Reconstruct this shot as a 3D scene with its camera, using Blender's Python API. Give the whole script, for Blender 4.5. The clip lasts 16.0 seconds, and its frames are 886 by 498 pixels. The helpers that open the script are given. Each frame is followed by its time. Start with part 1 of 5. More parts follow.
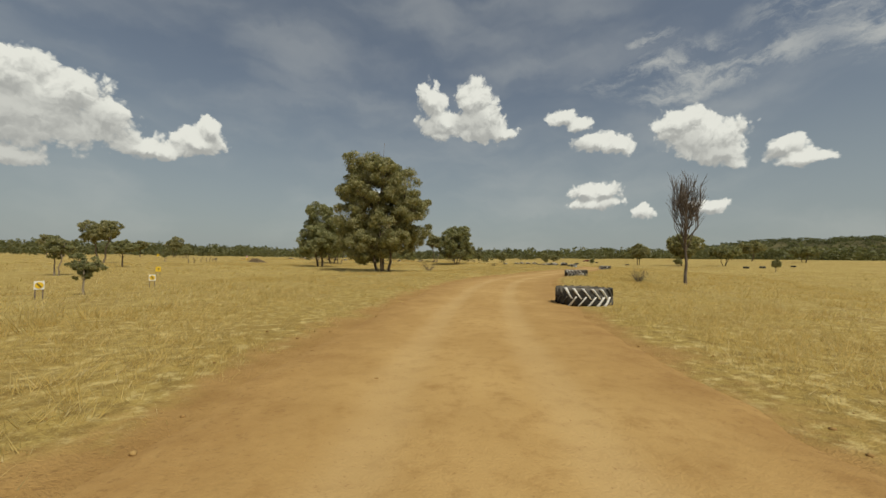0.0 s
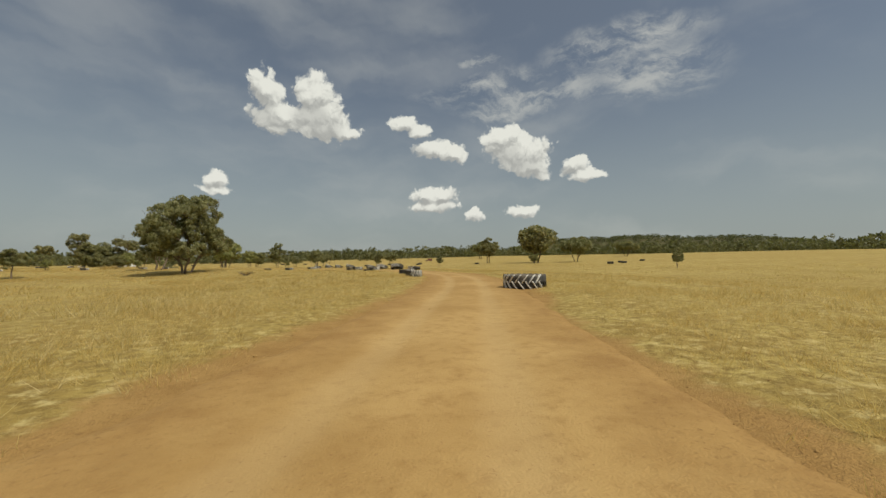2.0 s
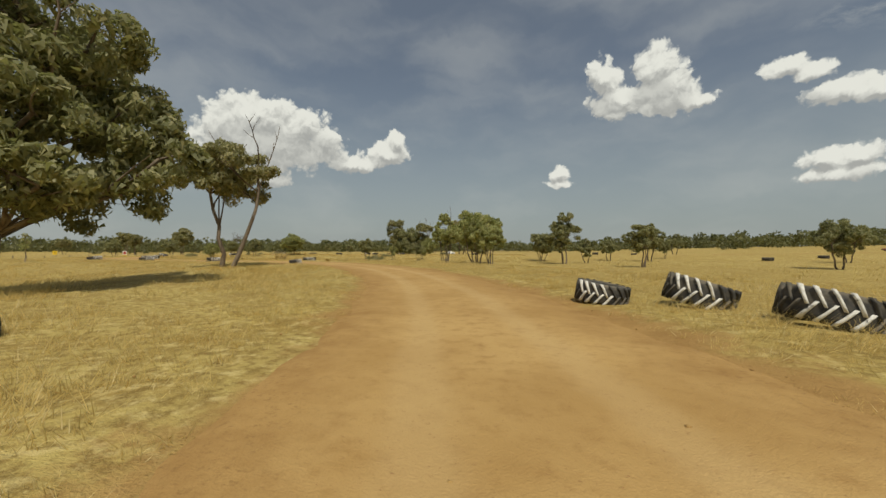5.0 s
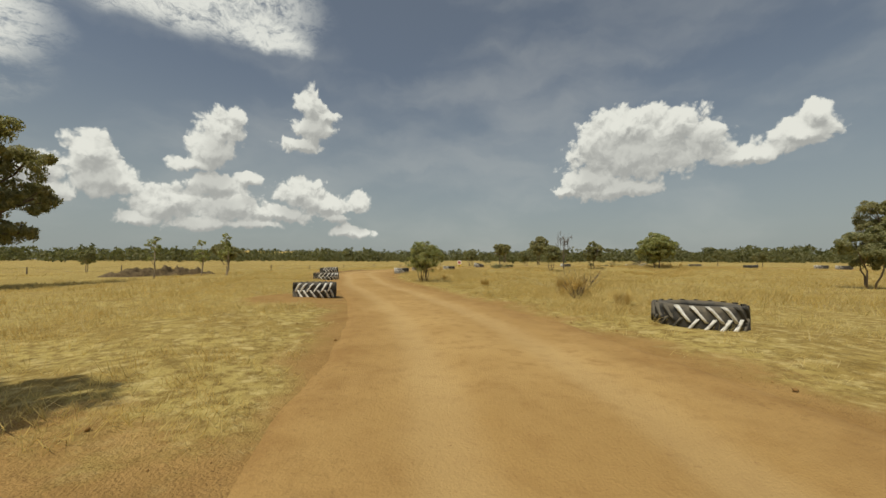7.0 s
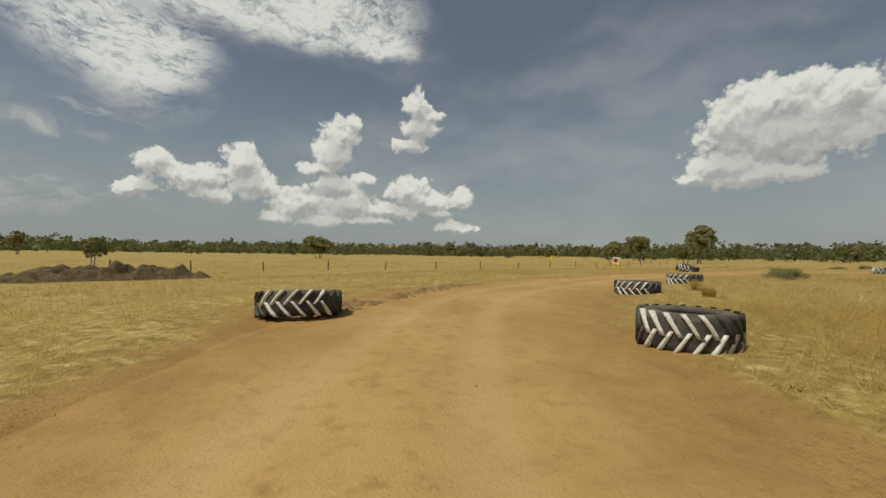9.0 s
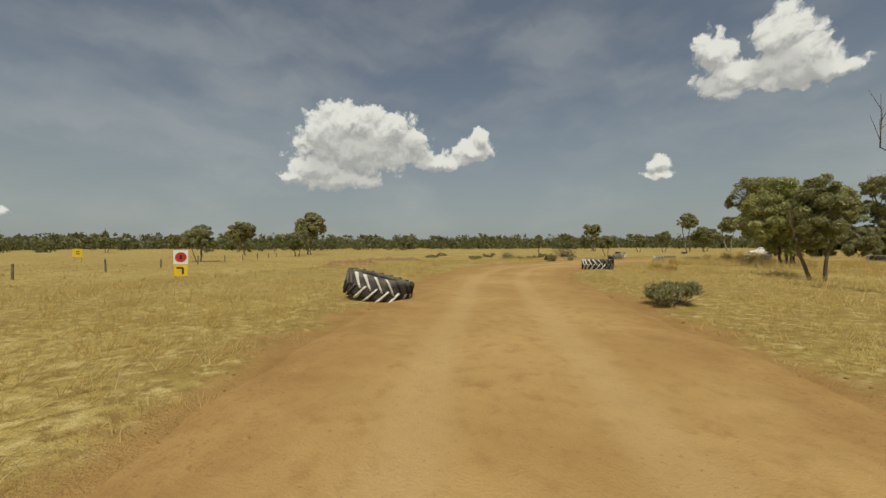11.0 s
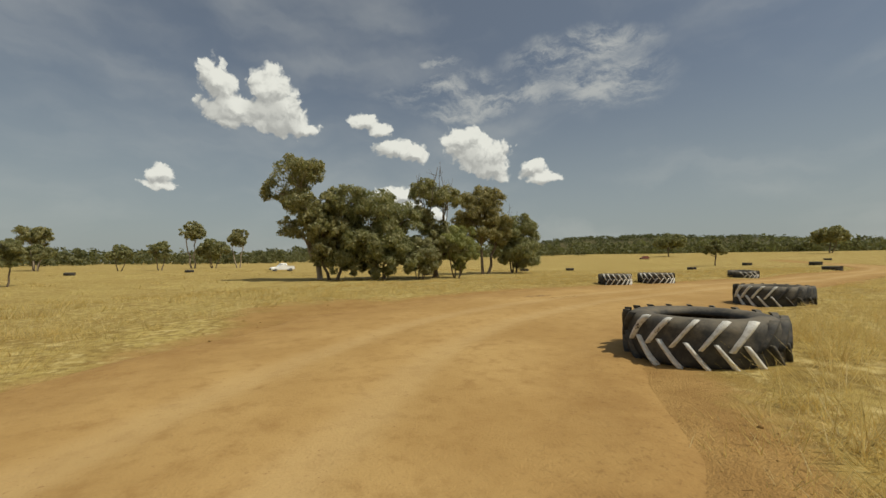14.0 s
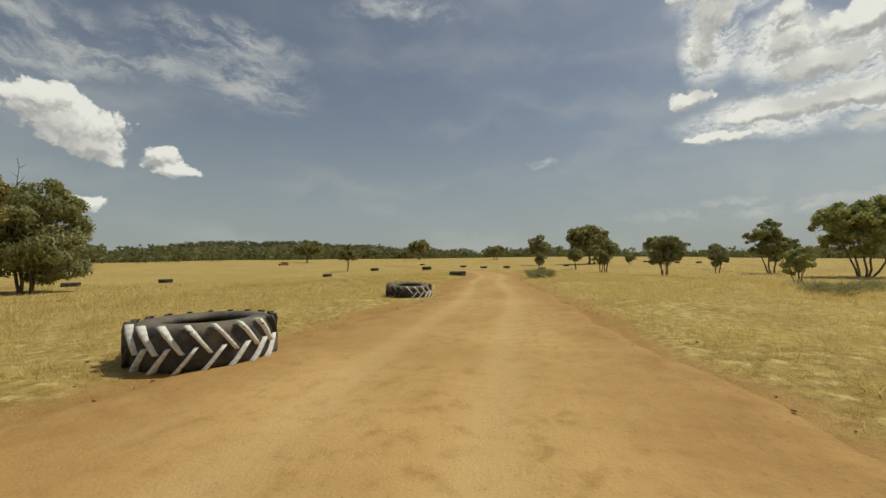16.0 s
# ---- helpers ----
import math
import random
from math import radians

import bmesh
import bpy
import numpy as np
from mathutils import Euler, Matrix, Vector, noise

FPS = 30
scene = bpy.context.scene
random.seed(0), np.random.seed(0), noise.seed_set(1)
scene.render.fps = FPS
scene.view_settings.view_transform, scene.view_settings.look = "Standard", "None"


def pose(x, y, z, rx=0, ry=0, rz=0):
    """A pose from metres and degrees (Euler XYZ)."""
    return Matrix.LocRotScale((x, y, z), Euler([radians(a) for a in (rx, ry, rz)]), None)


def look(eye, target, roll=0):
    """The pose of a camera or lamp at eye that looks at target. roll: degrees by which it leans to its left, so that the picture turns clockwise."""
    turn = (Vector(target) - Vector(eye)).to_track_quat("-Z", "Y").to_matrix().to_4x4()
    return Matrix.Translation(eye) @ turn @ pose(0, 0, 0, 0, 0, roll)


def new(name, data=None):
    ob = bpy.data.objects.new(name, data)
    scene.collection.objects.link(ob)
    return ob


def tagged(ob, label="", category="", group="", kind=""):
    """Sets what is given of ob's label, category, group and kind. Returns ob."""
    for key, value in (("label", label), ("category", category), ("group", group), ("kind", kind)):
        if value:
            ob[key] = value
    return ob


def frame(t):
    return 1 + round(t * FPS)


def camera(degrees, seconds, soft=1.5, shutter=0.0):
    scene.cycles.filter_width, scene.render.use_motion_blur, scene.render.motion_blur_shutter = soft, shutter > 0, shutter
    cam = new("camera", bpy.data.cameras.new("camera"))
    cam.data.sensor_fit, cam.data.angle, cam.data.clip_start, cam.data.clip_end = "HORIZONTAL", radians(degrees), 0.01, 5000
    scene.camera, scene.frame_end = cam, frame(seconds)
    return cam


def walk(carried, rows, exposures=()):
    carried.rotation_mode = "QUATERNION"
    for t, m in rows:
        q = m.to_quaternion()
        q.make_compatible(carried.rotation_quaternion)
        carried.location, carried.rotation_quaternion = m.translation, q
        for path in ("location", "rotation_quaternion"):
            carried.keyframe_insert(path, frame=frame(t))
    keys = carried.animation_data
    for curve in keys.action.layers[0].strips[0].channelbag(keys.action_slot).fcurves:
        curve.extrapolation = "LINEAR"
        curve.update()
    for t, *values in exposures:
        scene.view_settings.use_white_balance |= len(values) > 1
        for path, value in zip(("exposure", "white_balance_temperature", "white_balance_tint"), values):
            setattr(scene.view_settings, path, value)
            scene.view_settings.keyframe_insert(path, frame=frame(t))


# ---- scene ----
# The camera, driven along a dirt track: seconds, place, and its turn to the left, up and over, in degrees.
cam = camera(97.3, 16.0, soft=1.5)
ROWS = [
    (0.0, (-0.02, -0.18, 1.38), (-0.28, 1.43, 1.01)),
    (0.5, (1.95, 15.06, 1.51), (-9.18, 1.56, 3.02)),
    (1.0, (6.33, 28.57, 1.30), (-16.05, 1.34, 3.83)),
    (1.5, (11.99, 41.44, 1.23), (-22.05, 1.43, 2.81)),
    (2.0, (18.75, 54.01, 1.31), (-22.74, 1.68, -0.56)),
    (2.5, (24.74, 65.49, 1.33), (-21.21, 0.59, 0.55)),
    (3.0, (29.11, 76.72, 1.38), (-15.45, 0.87, 2.17)),
    (3.5, (31.43, 86.98, 1.32), (-4.26, 1.32, 1.09)),
    (4.0, (32.70, 96.89, 1.26), (7.55, 2.18, -0.72)),
    (4.5, (30.46, 108.53, 1.29), (15.52, 0.96, -0.31)),
    (5.0, (25.81, 121.11, 1.30), (24.22, 0.19, -0.06)),
    (5.5, (19.40, 132.83, 1.30), (34.64, 0.07, -0.01)),
    (6.0, (11.80, 142.05, 1.30), (47.56, 0.58, -0.11)),
    (6.5, (4.05, 148.33, 1.28), (62.61, 1.54, -0.28)),
    (7.0, (-2.99, 151.60, 1.25), (75.12, 1.62, 0.14)),
    (7.5, (-10.44, 153.20, 1.31), (87.23, 1.49, 0.91)),
    (8.0, (-16.66, 153.91, 1.26), (97.45, 1.75, -2.09)),
    (8.5, (-24.21, 154.02, 1.28), (99.39, 1.29, -1.29)),
    (9.0, (-32.76, 153.57, 1.28), (90.06, 0.78, 0.71)),
    (9.5, (-40.08, 154.28, 1.11), (78.97, 1.49, 2.43)),
    (10.0, (-47.34, 156.66, 1.28), (63.10, 0.47, 1.32)),
    (10.5, (-54.01, 161.40, 1.30), (48.73, -0.16, 0.48)),
    (11.0, (-59.94, 168.06, 1.30), (36.53, -0.24, -0.15)),
    (11.5, (-64.73, 175.85, 1.31), (26.20, 0.23, -0.76)),
    (12.0, (-68.08, 183.59, 1.31), (16.86, 1.09, -1.48)),
    (12.5, (-69.37, 190.86, 1.19), (3.33, 1.97, -1.96)),
    (13.0, (-68.46, 198.12, 1.18), (-7.28, 2.66, -1.43)),
    (13.5, (-67.56, 203.25, 1.34), (-17.63, 0.47, -1.41)),
    (14.0, (-63.89, 209.07, 1.37), (-28.53, 1.66, -0.48)),
    (14.5, (-60.88, 213.48, 1.41), (-45.27, 1.71, 2.08)),
    (15.0, (-56.16, 216.27, 1.27), (-57.92, 0.95, 2.08)),
    (15.5, (-51.50, 217.64, 1.28), (-69.62, 2.56, 1.07)),
    (16.0, (-47.61, 218.17, 1.29), (-77.64, 2.03, -0.73)),
]


def heading(eye, yaw, pitch, roll):
    a, b = radians(yaw), radians(pitch)
    ahead = Vector((-math.sin(a) * math.cos(b), math.cos(a) * math.cos(b), math.sin(b)))
    return look(eye, Vector(eye) + ahead, roll)


walk(cam, [(t, heading(eye, *turn)) for t, eye, turn in ROWS], [(0.0, 0.0, 6550, 5), (7.5, 0.0, 6550, 5), (9.0, -0.14, 6550, 5), (10.2, -0.12, 6550, 5), (12.0, 0.0, 6550, 5), (16.0, 0.0, 6550, 5)])

# ---- sky and sun ----
SUN_TURN, SUN_UP = radians(217.0), radians(58.0)  # the sun stands to the south-east, high
sun_way = Vector((-math.sin(SUN_TURN) * math.cos(SUN_UP), math.cos(SUN_TURN) * math.cos(SUN_UP), math.sin(SUN_UP)))
sun = new("sun", bpy.data.lights.new("sun", "SUN"))
sun.data.energy, sun.data.angle, sun.data.color = 3.1, radians(0.6), (1.0, 0.93, 0.82)
sun.matrix_world = look(sun_way * 100, (0, 0, 0))

world = bpy.data.worlds.new("world")
scene.world = world
world.use_nodes = True
wn, wl = world.node_tree.nodes, world.node_tree.links
wn.clear()


def wnode(kind, **fields):
    n = wn.new(kind)
    for key, value in fields.items():
        if key == "op":
            n.operation = value
        elif key == "ins":
            for i, v in value.items():
                if isinstance(v, bpy.types.NodeSocket):
                    wl.new(v, n.inputs[i])
                else:
                    n.inputs[i].default_value = v
    return n


def wmath(op, a, b=0.0, clamp=False):
    n = wnode("ShaderNodeMath", op=op, ins={0: a, 1: b})
    n.use_clamp = clamp
    return n.outputs[0]


def wramp(value, low, high):
    n = wn.new("ShaderNodeMapRange")
    n.interpolation_type = "SMOOTHSTEP"
    wl.new(value, n.inputs["Value"])
    n.inputs["From Min"].default_value, n.inputs["From Max"].default_value = low, high
    return n.outputs["Result"]


def wmix(f, a, b):
    n = wn.new("ShaderNodeMix")
    n.data_type = "RGBA"
    for i, v in ((0, f), (6, a), (7, b)):
        if isinstance(v, bpy.types.NodeSocket):
            wl.new(v, n.inputs[i])
        else:
            n.inputs[i].default_value = v
    return n.outputs[2]


way = wn.new("ShaderNodeTexCoord").outputs["Generated"]
sky = wn.new("ShaderNodeTexSky")
sky.sky_type, sky.sun_disc = "NISHITA", False
sky.sun_elevation, sky.sun_rotation = SUN_UP, -SUN_TURN
sky.air_density, sky.dust_density, sky.ozone_density = 1.0, 1.5, 1.0

# heaps of cloud: turn to the left and height in degrees, half width and half height in degrees
GREAT_HEAP = [
    (49.6, 17.5, 5.6, 2.4), (53.0, 15.5, 3.3, 3.0), (44.2, 16.3, 4.5, 2.8), (41.1, 14.5, 2.6, 2.6), (48.5, 13.7, 8.2, 3.1), (54.1, 10.7, 4.5, 2.1), (57.2, 9.9, 3.0, 1.0), (51.1, 9.5, 5.6, 1.3),
    (37.2, 12.2, 3.7, 1.1), (32.7, 13.6, 3.3, 1.5), (30.7, 15.4, 1.2, 1.5),
]
TWIN_HEAP = [
    (-4.5, 22.7, 2.5, 2.5), (-6.3, 20.0, 2.7, 2.4), (1.8, 22.3, 2.2, 1.9), (-0.9, 19.3, 4.3, 2.1), (-5.6, 18.8, 3.7, 2.1), (-0.0, 17.5, 1.5, 1.0), (-8.9, 17.9, 2.4, 0.8), (7.4, 10.5, 1.3, 1.3),
    (7.2, 9.2, 1.9, 0.7),
]
SMALL_HEAPS = [
    (-17.2, 19.3, 2.1, 1.0), (-19.7, 18.2, 1.8, 1.0), (-21.7, 15.6, 3.0, 1.3), (-24.5, 15.3, 2.2, 1.3), (-31.9, 17.3, 3.4, 1.9), (-34.0, 15.4, 4.5, 2.5), (-35.8, 13.2, 3.1, 1.8), (-37.4, 11.9, 1.3, 0.7),
    (-41.4, 13.2, 1.9, 1.3), (-43.0, 11.5, 2.1, 1.0), (-20.3, 9.3, 2.5, 1.3), (-23.0, 9.3, 2.1, 1.5), (-21.1, 7.8, 4.0, 0.8), (-34.2, 6.8, 2.5, 0.9), (-27.5, 6.4, 1.5, 1.0),
]
LONG_HEAP = [
    (126.7, 10.2, 2.2, 1.8), (128.5, 7.3, 2.1, 1.3), (123.0, 9.2, 4.5, 2.0), (117.4, 11.6, 2.2, 2.2), (116.2, 9.2, 3.0, 2.1), (120.7, 7.3, 2.2, 1.2), (105.0, 16.6, 2.6, 2.5), (106.2, 13.6, 2.6, 2.2),
    (107.8, 11.9, 3.0, 0.9), (103.3, 17.9, 1.3, 1.3), (94.1, 20.9, 1.8, 2.2), (93.5, 18.1, 3.0, 1.8), (95.4, 15.4, 3.3, 1.0), (92.0, 19.5, 1.8, 1.0), (110.2, 6.8, 4.3, 2.4),
]
LONG_HEAP_FOOT = [
    (105.5, 9.8, 3.3, 1.6), (104.0, 7.1, 4.5, 2.1), (102.0, 10.6, 1.5, 0.9), (95.5, 9.5, 3.3, 2.1), (91.7, 7.8, 4.1, 1.9), (87.7, 8.4, 1.9, 1.5), (97.9, 6.0, 5.2, 1.3), (113.2, 5.0, 2.2, 0.9),
    (107.2, 4.5, 4.5, 0.9), (101.0, 4.5, 3.7, 0.7), (88.7, 4.0, 3.3, 1.0), (90.6, 5.8, 1.9, 1.0),
]
OTHER_HEAPS = [
    (156.9, 20.1, 3.9, 4.9), (154.7, 15.9, 2.8, 2.2), (159.2, 22.5, 2.5, 2.5), (170.0, 18.0, 7.0, 2.6), (-160.0, 20.0, 8.0, 3.0),
]
BROKEN_HEAPS = [
    (-112.5, 31.3, 3.7, 1.6), (-118.0, 30.7, 4.5, 1.3), (-113.3, 27.7, 1.8, 2.4), (-111.9, 24.4, 1.3, 2.4), (-119.8, 25.6, 1.5, 1.2), (-119.9, 22.6, 2.8, 1.8), (-125.9, 22.9, 3.6, 1.6), (-122.3, 19.9, 4.3, 1.3),
    (-129.9, 24.4, 2.8, 1.5), (-133.6, 22.1, 3.9, 1.9), (-130.1, 19.6, 3.6, 1.6), (-137.0, 23.9, 2.1, 2.1), (-125.9, 16.0, 6.4, 1.3), (-118.7, 16.1, 6.4, 1.0), (-113.4, 14.3, 4.3, 0.6), (-132.6, 15.1, 4.9, 1.6),
    (-128.2, 13.4, 4.9, 0.7), (-136.1, 18.5, 2.8, 1.6), (-110.3, 19.3, 2.1, 0.9),
]
HEAPS = GREAT_HEAP + TWIN_HEAP + SMALL_HEAPS + LONG_HEAP + LONG_HEAP_FOOT + BROKEN_HEAPS + OTHER_HEAPS
# thin streaked sheets of high cloud
VEILS = [
    (-48.6, 26.5, 9.7, 2.2), (-35.9, 22.5, 11.2, 2.4), (-31.2, 20.8, 6.7, 1.6), (-28.0, 26.7, 3.0, 0.7), (-51.3, 22.6, 8.2, 3.0), (135.6, 12.6, 5.6, 1.2), (132.1, 15.3, 3.7, 0.5), (-32.3, 23.3, 12.7, 2.7),
    (-46.9, 26.6, 8.2, 2.7), (-72.4, 33.3, 8.9, 1.5), (-121.2, 5.6, 20.1, 1.6), (-92.6, 14.0, 3.0, 0.6),
    (150.0, 15.0, 12.0, 6.0), (140.0, 6.0, 14.0, 3.0), (128.0, 19.0, 7.0, 4.0),
]
# a high sheet of small bright cells
SHEETS = [
    (143.3, 27.8, 16.4, 4.9), (124.0, 30.4, 18.6, 3.4), (129.5, 22.3, 9.7, 4.5), (109.1, 30.2, 14.1, 3.7), (149.5, 28.1, 10.4, 3.4), (100.1, 27.8, 5.6, 1.5), (-116.2, 30.0, 7.1, 3.0), (-112.7, 25.0, 3.0, 4.5),
    (-119.2, 22.7, 4.5, 3.4), (-125.4, 21.0, 6.7, 3.0), (-133.1, 22.8, 6.7, 3.4), (-120.2, 16.1, 11.2, 2.4), (-129.4, 16.2, 9.7, 3.4), (-137.6, 23.7, 3.0, 4.5),
]


def heap_mask(vec, rows, trim=1.1):
    """How deep a way lies in the nearest heap: 1 in its middle, 0 at its rim. Each step waits for the one before it."""
    best = None
    for turn, up, half_w, half_h in rows:
        a, b = radians(turn), radians(up)
        m = wn.new("ShaderNodeMapping")
        m.vector_type = "TEXTURE"
        m.inputs["Location"].default_value = (-math.sin(a) * math.cos(b), math.cos(a) * math.cos(b), math.sin(b))
        m.inputs["Rotation"].default_value = (0, 0, a)
        m.inputs["Scale"].default_value = (math.tan(radians(half_w * trim)), 0.3, math.tan(radians(half_h * trim)))
        src = vec
        if best is not None:
            src = wnode("ShaderNodeVectorMath", op="MULTIPLY_ADD", ins={0: best, 1: (0, 0, 0), 2: vec}).outputs[0]
        wl.new(src, m.inputs["Vector"])
        n = wn.new("ShaderNodeVectorMath")
        n.operation = "LENGTH"
        wl.new(m.outputs[0], n.inputs[0])
        if best is None:
            best = n.outputs["Value"]
        else:
            best = wnode("ShaderNodeMath", op="SMOOTH_MIN", ins={0: best, 1: n.outputs["Value"], 2: 0.45}).outputs[0]
    return wmath("SUBTRACT", 1.0, best)


def billow(vec, scale, amount):
    n = wn.new("ShaderNodeTexNoise")
    n.inputs["Scale"].default_value, n.inputs["Detail"].default_value, n.inputs["Roughness"].default_value = scale, 6.0, 0.6
    wl.new(vec, n.inputs["Vector"])
    c = wnode("ShaderNodeVectorMath", op="SUBTRACT", ins={0: n.outputs["Color"], 1: (0.5, 0.5, 0.5)})
    s = wn.new("ShaderNodeVectorMath")
    s.operation = "SCALE"
    wl.new(c.outputs[0], s.inputs[0])
    s.inputs["Scale"].default_value = amount
    return wnode("ShaderNodeVectorMath", op="ADD", ins={0: vec, 1: s.outputs[0]}).outputs[0]


def domes(vec, scale):
    """Rounded bumps packed together."""
    n = wn.new("ShaderNodeTexVoronoi")
    n.inputs["Scale"].default_value = scale
    wl.new(vec, n.inputs["Vector"])
    return wmath("SUBTRACT", 0.5, n.outputs["Distance"])


def heap_depth(vec):
    """Heaps with cauliflower lobes of three sizes on them."""
    d = heap_mask(vec, HEAPS, 1.0)
    vec = wnode("ShaderNodeVectorMath", op="MULTIPLY_ADD", ins={0: d, 1: (0, 0, 0), 2: vec}).outputs[0]
    d = wmath("ADD", d, wmath("MULTIPLY", domes(vec, 27.0), 0.55))
    d = wmath("ADD", d, wmath("MULTIPLY", domes(vec, 62.0), 0.36))
    return wmath("ADD", d, wmath("MULTIPLY", domes(vec, 140.0), 0.20))


puffed = billow(billow(billow(way, 8.0, 0.045), 24.0, 0.024), 70.0, 0.008)
thick = heap_depth(puffed)
higher = wnode("ShaderNodeVectorMath", op="ADD", ins={0: puffed, 1: tuple(sun_way * 0.007 + Vector((0, 0, 0.008)))}).outputs[0]
higher = wnode("ShaderNodeVectorMath", op="MULTIPLY_ADD", ins={0: thick, 1: (0, 0, 0), 2: higher}).outputs[0]
thick_up = heap_depth(higher)
cover = wramp(thick, -0.10, 0.20)
lump = wn.new("ShaderNodeTexNoise")
lump.inputs["Scale"].default_value, lump.inputs["Detail"].default_value, lump.inputs["Roughness"].default_value = 22.0, 5.0, 0.6
wl.new(puffed, lump.inputs["Vector"])
relief = wmath("ADD", wmath("SUBTRACT", thick, thick_up), wmath("MULTIPLY", wmath("SUBTRACT", lump.outputs[0], 0.5), 0.9))
above = wnode("ShaderNodeVectorMath", op="ADD", ins={0: puffed, 1: tuple(sun_way * 0.018 + Vector((0, 0, 0.036)))}).outputs[0]
above = wnode("ShaderNodeVectorMath", op="MULTIPLY_ADD", ins={0: thick_up, 1: (0, 0, 0), 2: above}).outputs[0]
buried = wramp(heap_mask(above, HEAPS, 1.0), -0.25, 0.55)
lit = wmath("MULTIPLY", wramp(relief, -0.55, 0.42), wmath("SUBTRACT", 1.0, wmath("MULTIPLY", buried, 0.52)))
cloud = wmix(lit, (4.6, 4.55, 4.4, 1), (9.2, 9.0, 8.4, 1))
stretch = wn.new("ShaderNodeMapping")
stretch.inputs["Scale"].default_value = (3.0, 3.0, 9.0)
stretch.inputs["Rotation"].default_value = (0.3, 0.2, 0.5)
wl.new(billow(way, 5.0, 0.12), stretch.inputs["Vector"])
fine = wn.new("ShaderNodeTexNoise")
fine.inputs["Scale"].default_value, fine.inputs["Detail"].default_value, fine.inputs["Roughness"].default_value = 3.2, 9.0, 0.66
wl.new(stretch.outputs[0], fine.inputs["Vector"])
wide = wn.new("ShaderNodeTexNoise")
wide.inputs["Scale"].default_value, wide.inputs["Detail"].default_value = 0.9, 4.0
wl.new(stretch.outputs[0], wide.inputs["Vector"])
veil = wmath("MULTIPLY", wramp(heap_mask(wnode("ShaderNodeVectorMath", op="MULTIPLY_ADD", ins={0: buried, 1: (0, 0, 0), 2: billow(way, 6.0, 0.1)}).outputs[0], VEILS), -0.05, 0.75), wramp(fine.outputs[0], 0.36, 0.66))
sheet_way = wnode("ShaderNodeVectorMath", op="MULTIPLY_ADD", ins={0: veil, 1: (0, 0, 0), 2: billow(way, 7.0, 0.09)}).outputs[0]
cells = wn.new("ShaderNodeTexNoise")
cells.inputs["Scale"].default_value, cells.inputs["Detail"].default_value, cells.inputs["Roughness"].default_value = 15.0, 8.0, 0.72
wl.new(stretch.outputs[0], cells.inputs["Vector"])
sheet = wmath("MULTIPLY", wramp(heap_mask(sheet_way, SHEETS), -0.05, 0.55), wramp(wmath("ADD", wmath("MULTIPLY", cells.outputs[0], 0.55), wmath("MULTIPLY", fine.outputs[0], 0.45)), 0.34, 0.56))
thin = wmath("MULTIPLY", wramp(wide.outputs[0], 0.42, 0.8), 0.30)
veil = wmath("MAXIMUM", wmath("MULTIPLY", veil, 0.66), thin)
height = wn.new("ShaderNodeSeparateXYZ")
wl.new(way, height.inputs[0])
haze = wmath("MULTIPLY", wramp(height.outputs[2], 0.45, -0.02), 0.75)
base = wmix(0.5, sky.outputs[0], (1.92, 2.0, 2.1, 1))
base = wmix(haze, base, (3.9, 4.25, 4.25, 1))
air = wmix(veil, base, (6.6, 6.5, 6.2, 1))
air = wmix(sheet, air, (8.6, 8.5, 8.1, 1))
air = wmix(cover, air, cloud)
back = wn.new("ShaderNodeBackground")
back.inputs["Strength"].default_value = 0.085
wl.new(air, back.inputs["Color"])
wl.new(back.outputs[0], wn.new("ShaderNodeOutputWorld").inputs["Surface"])

# ---- materials ----


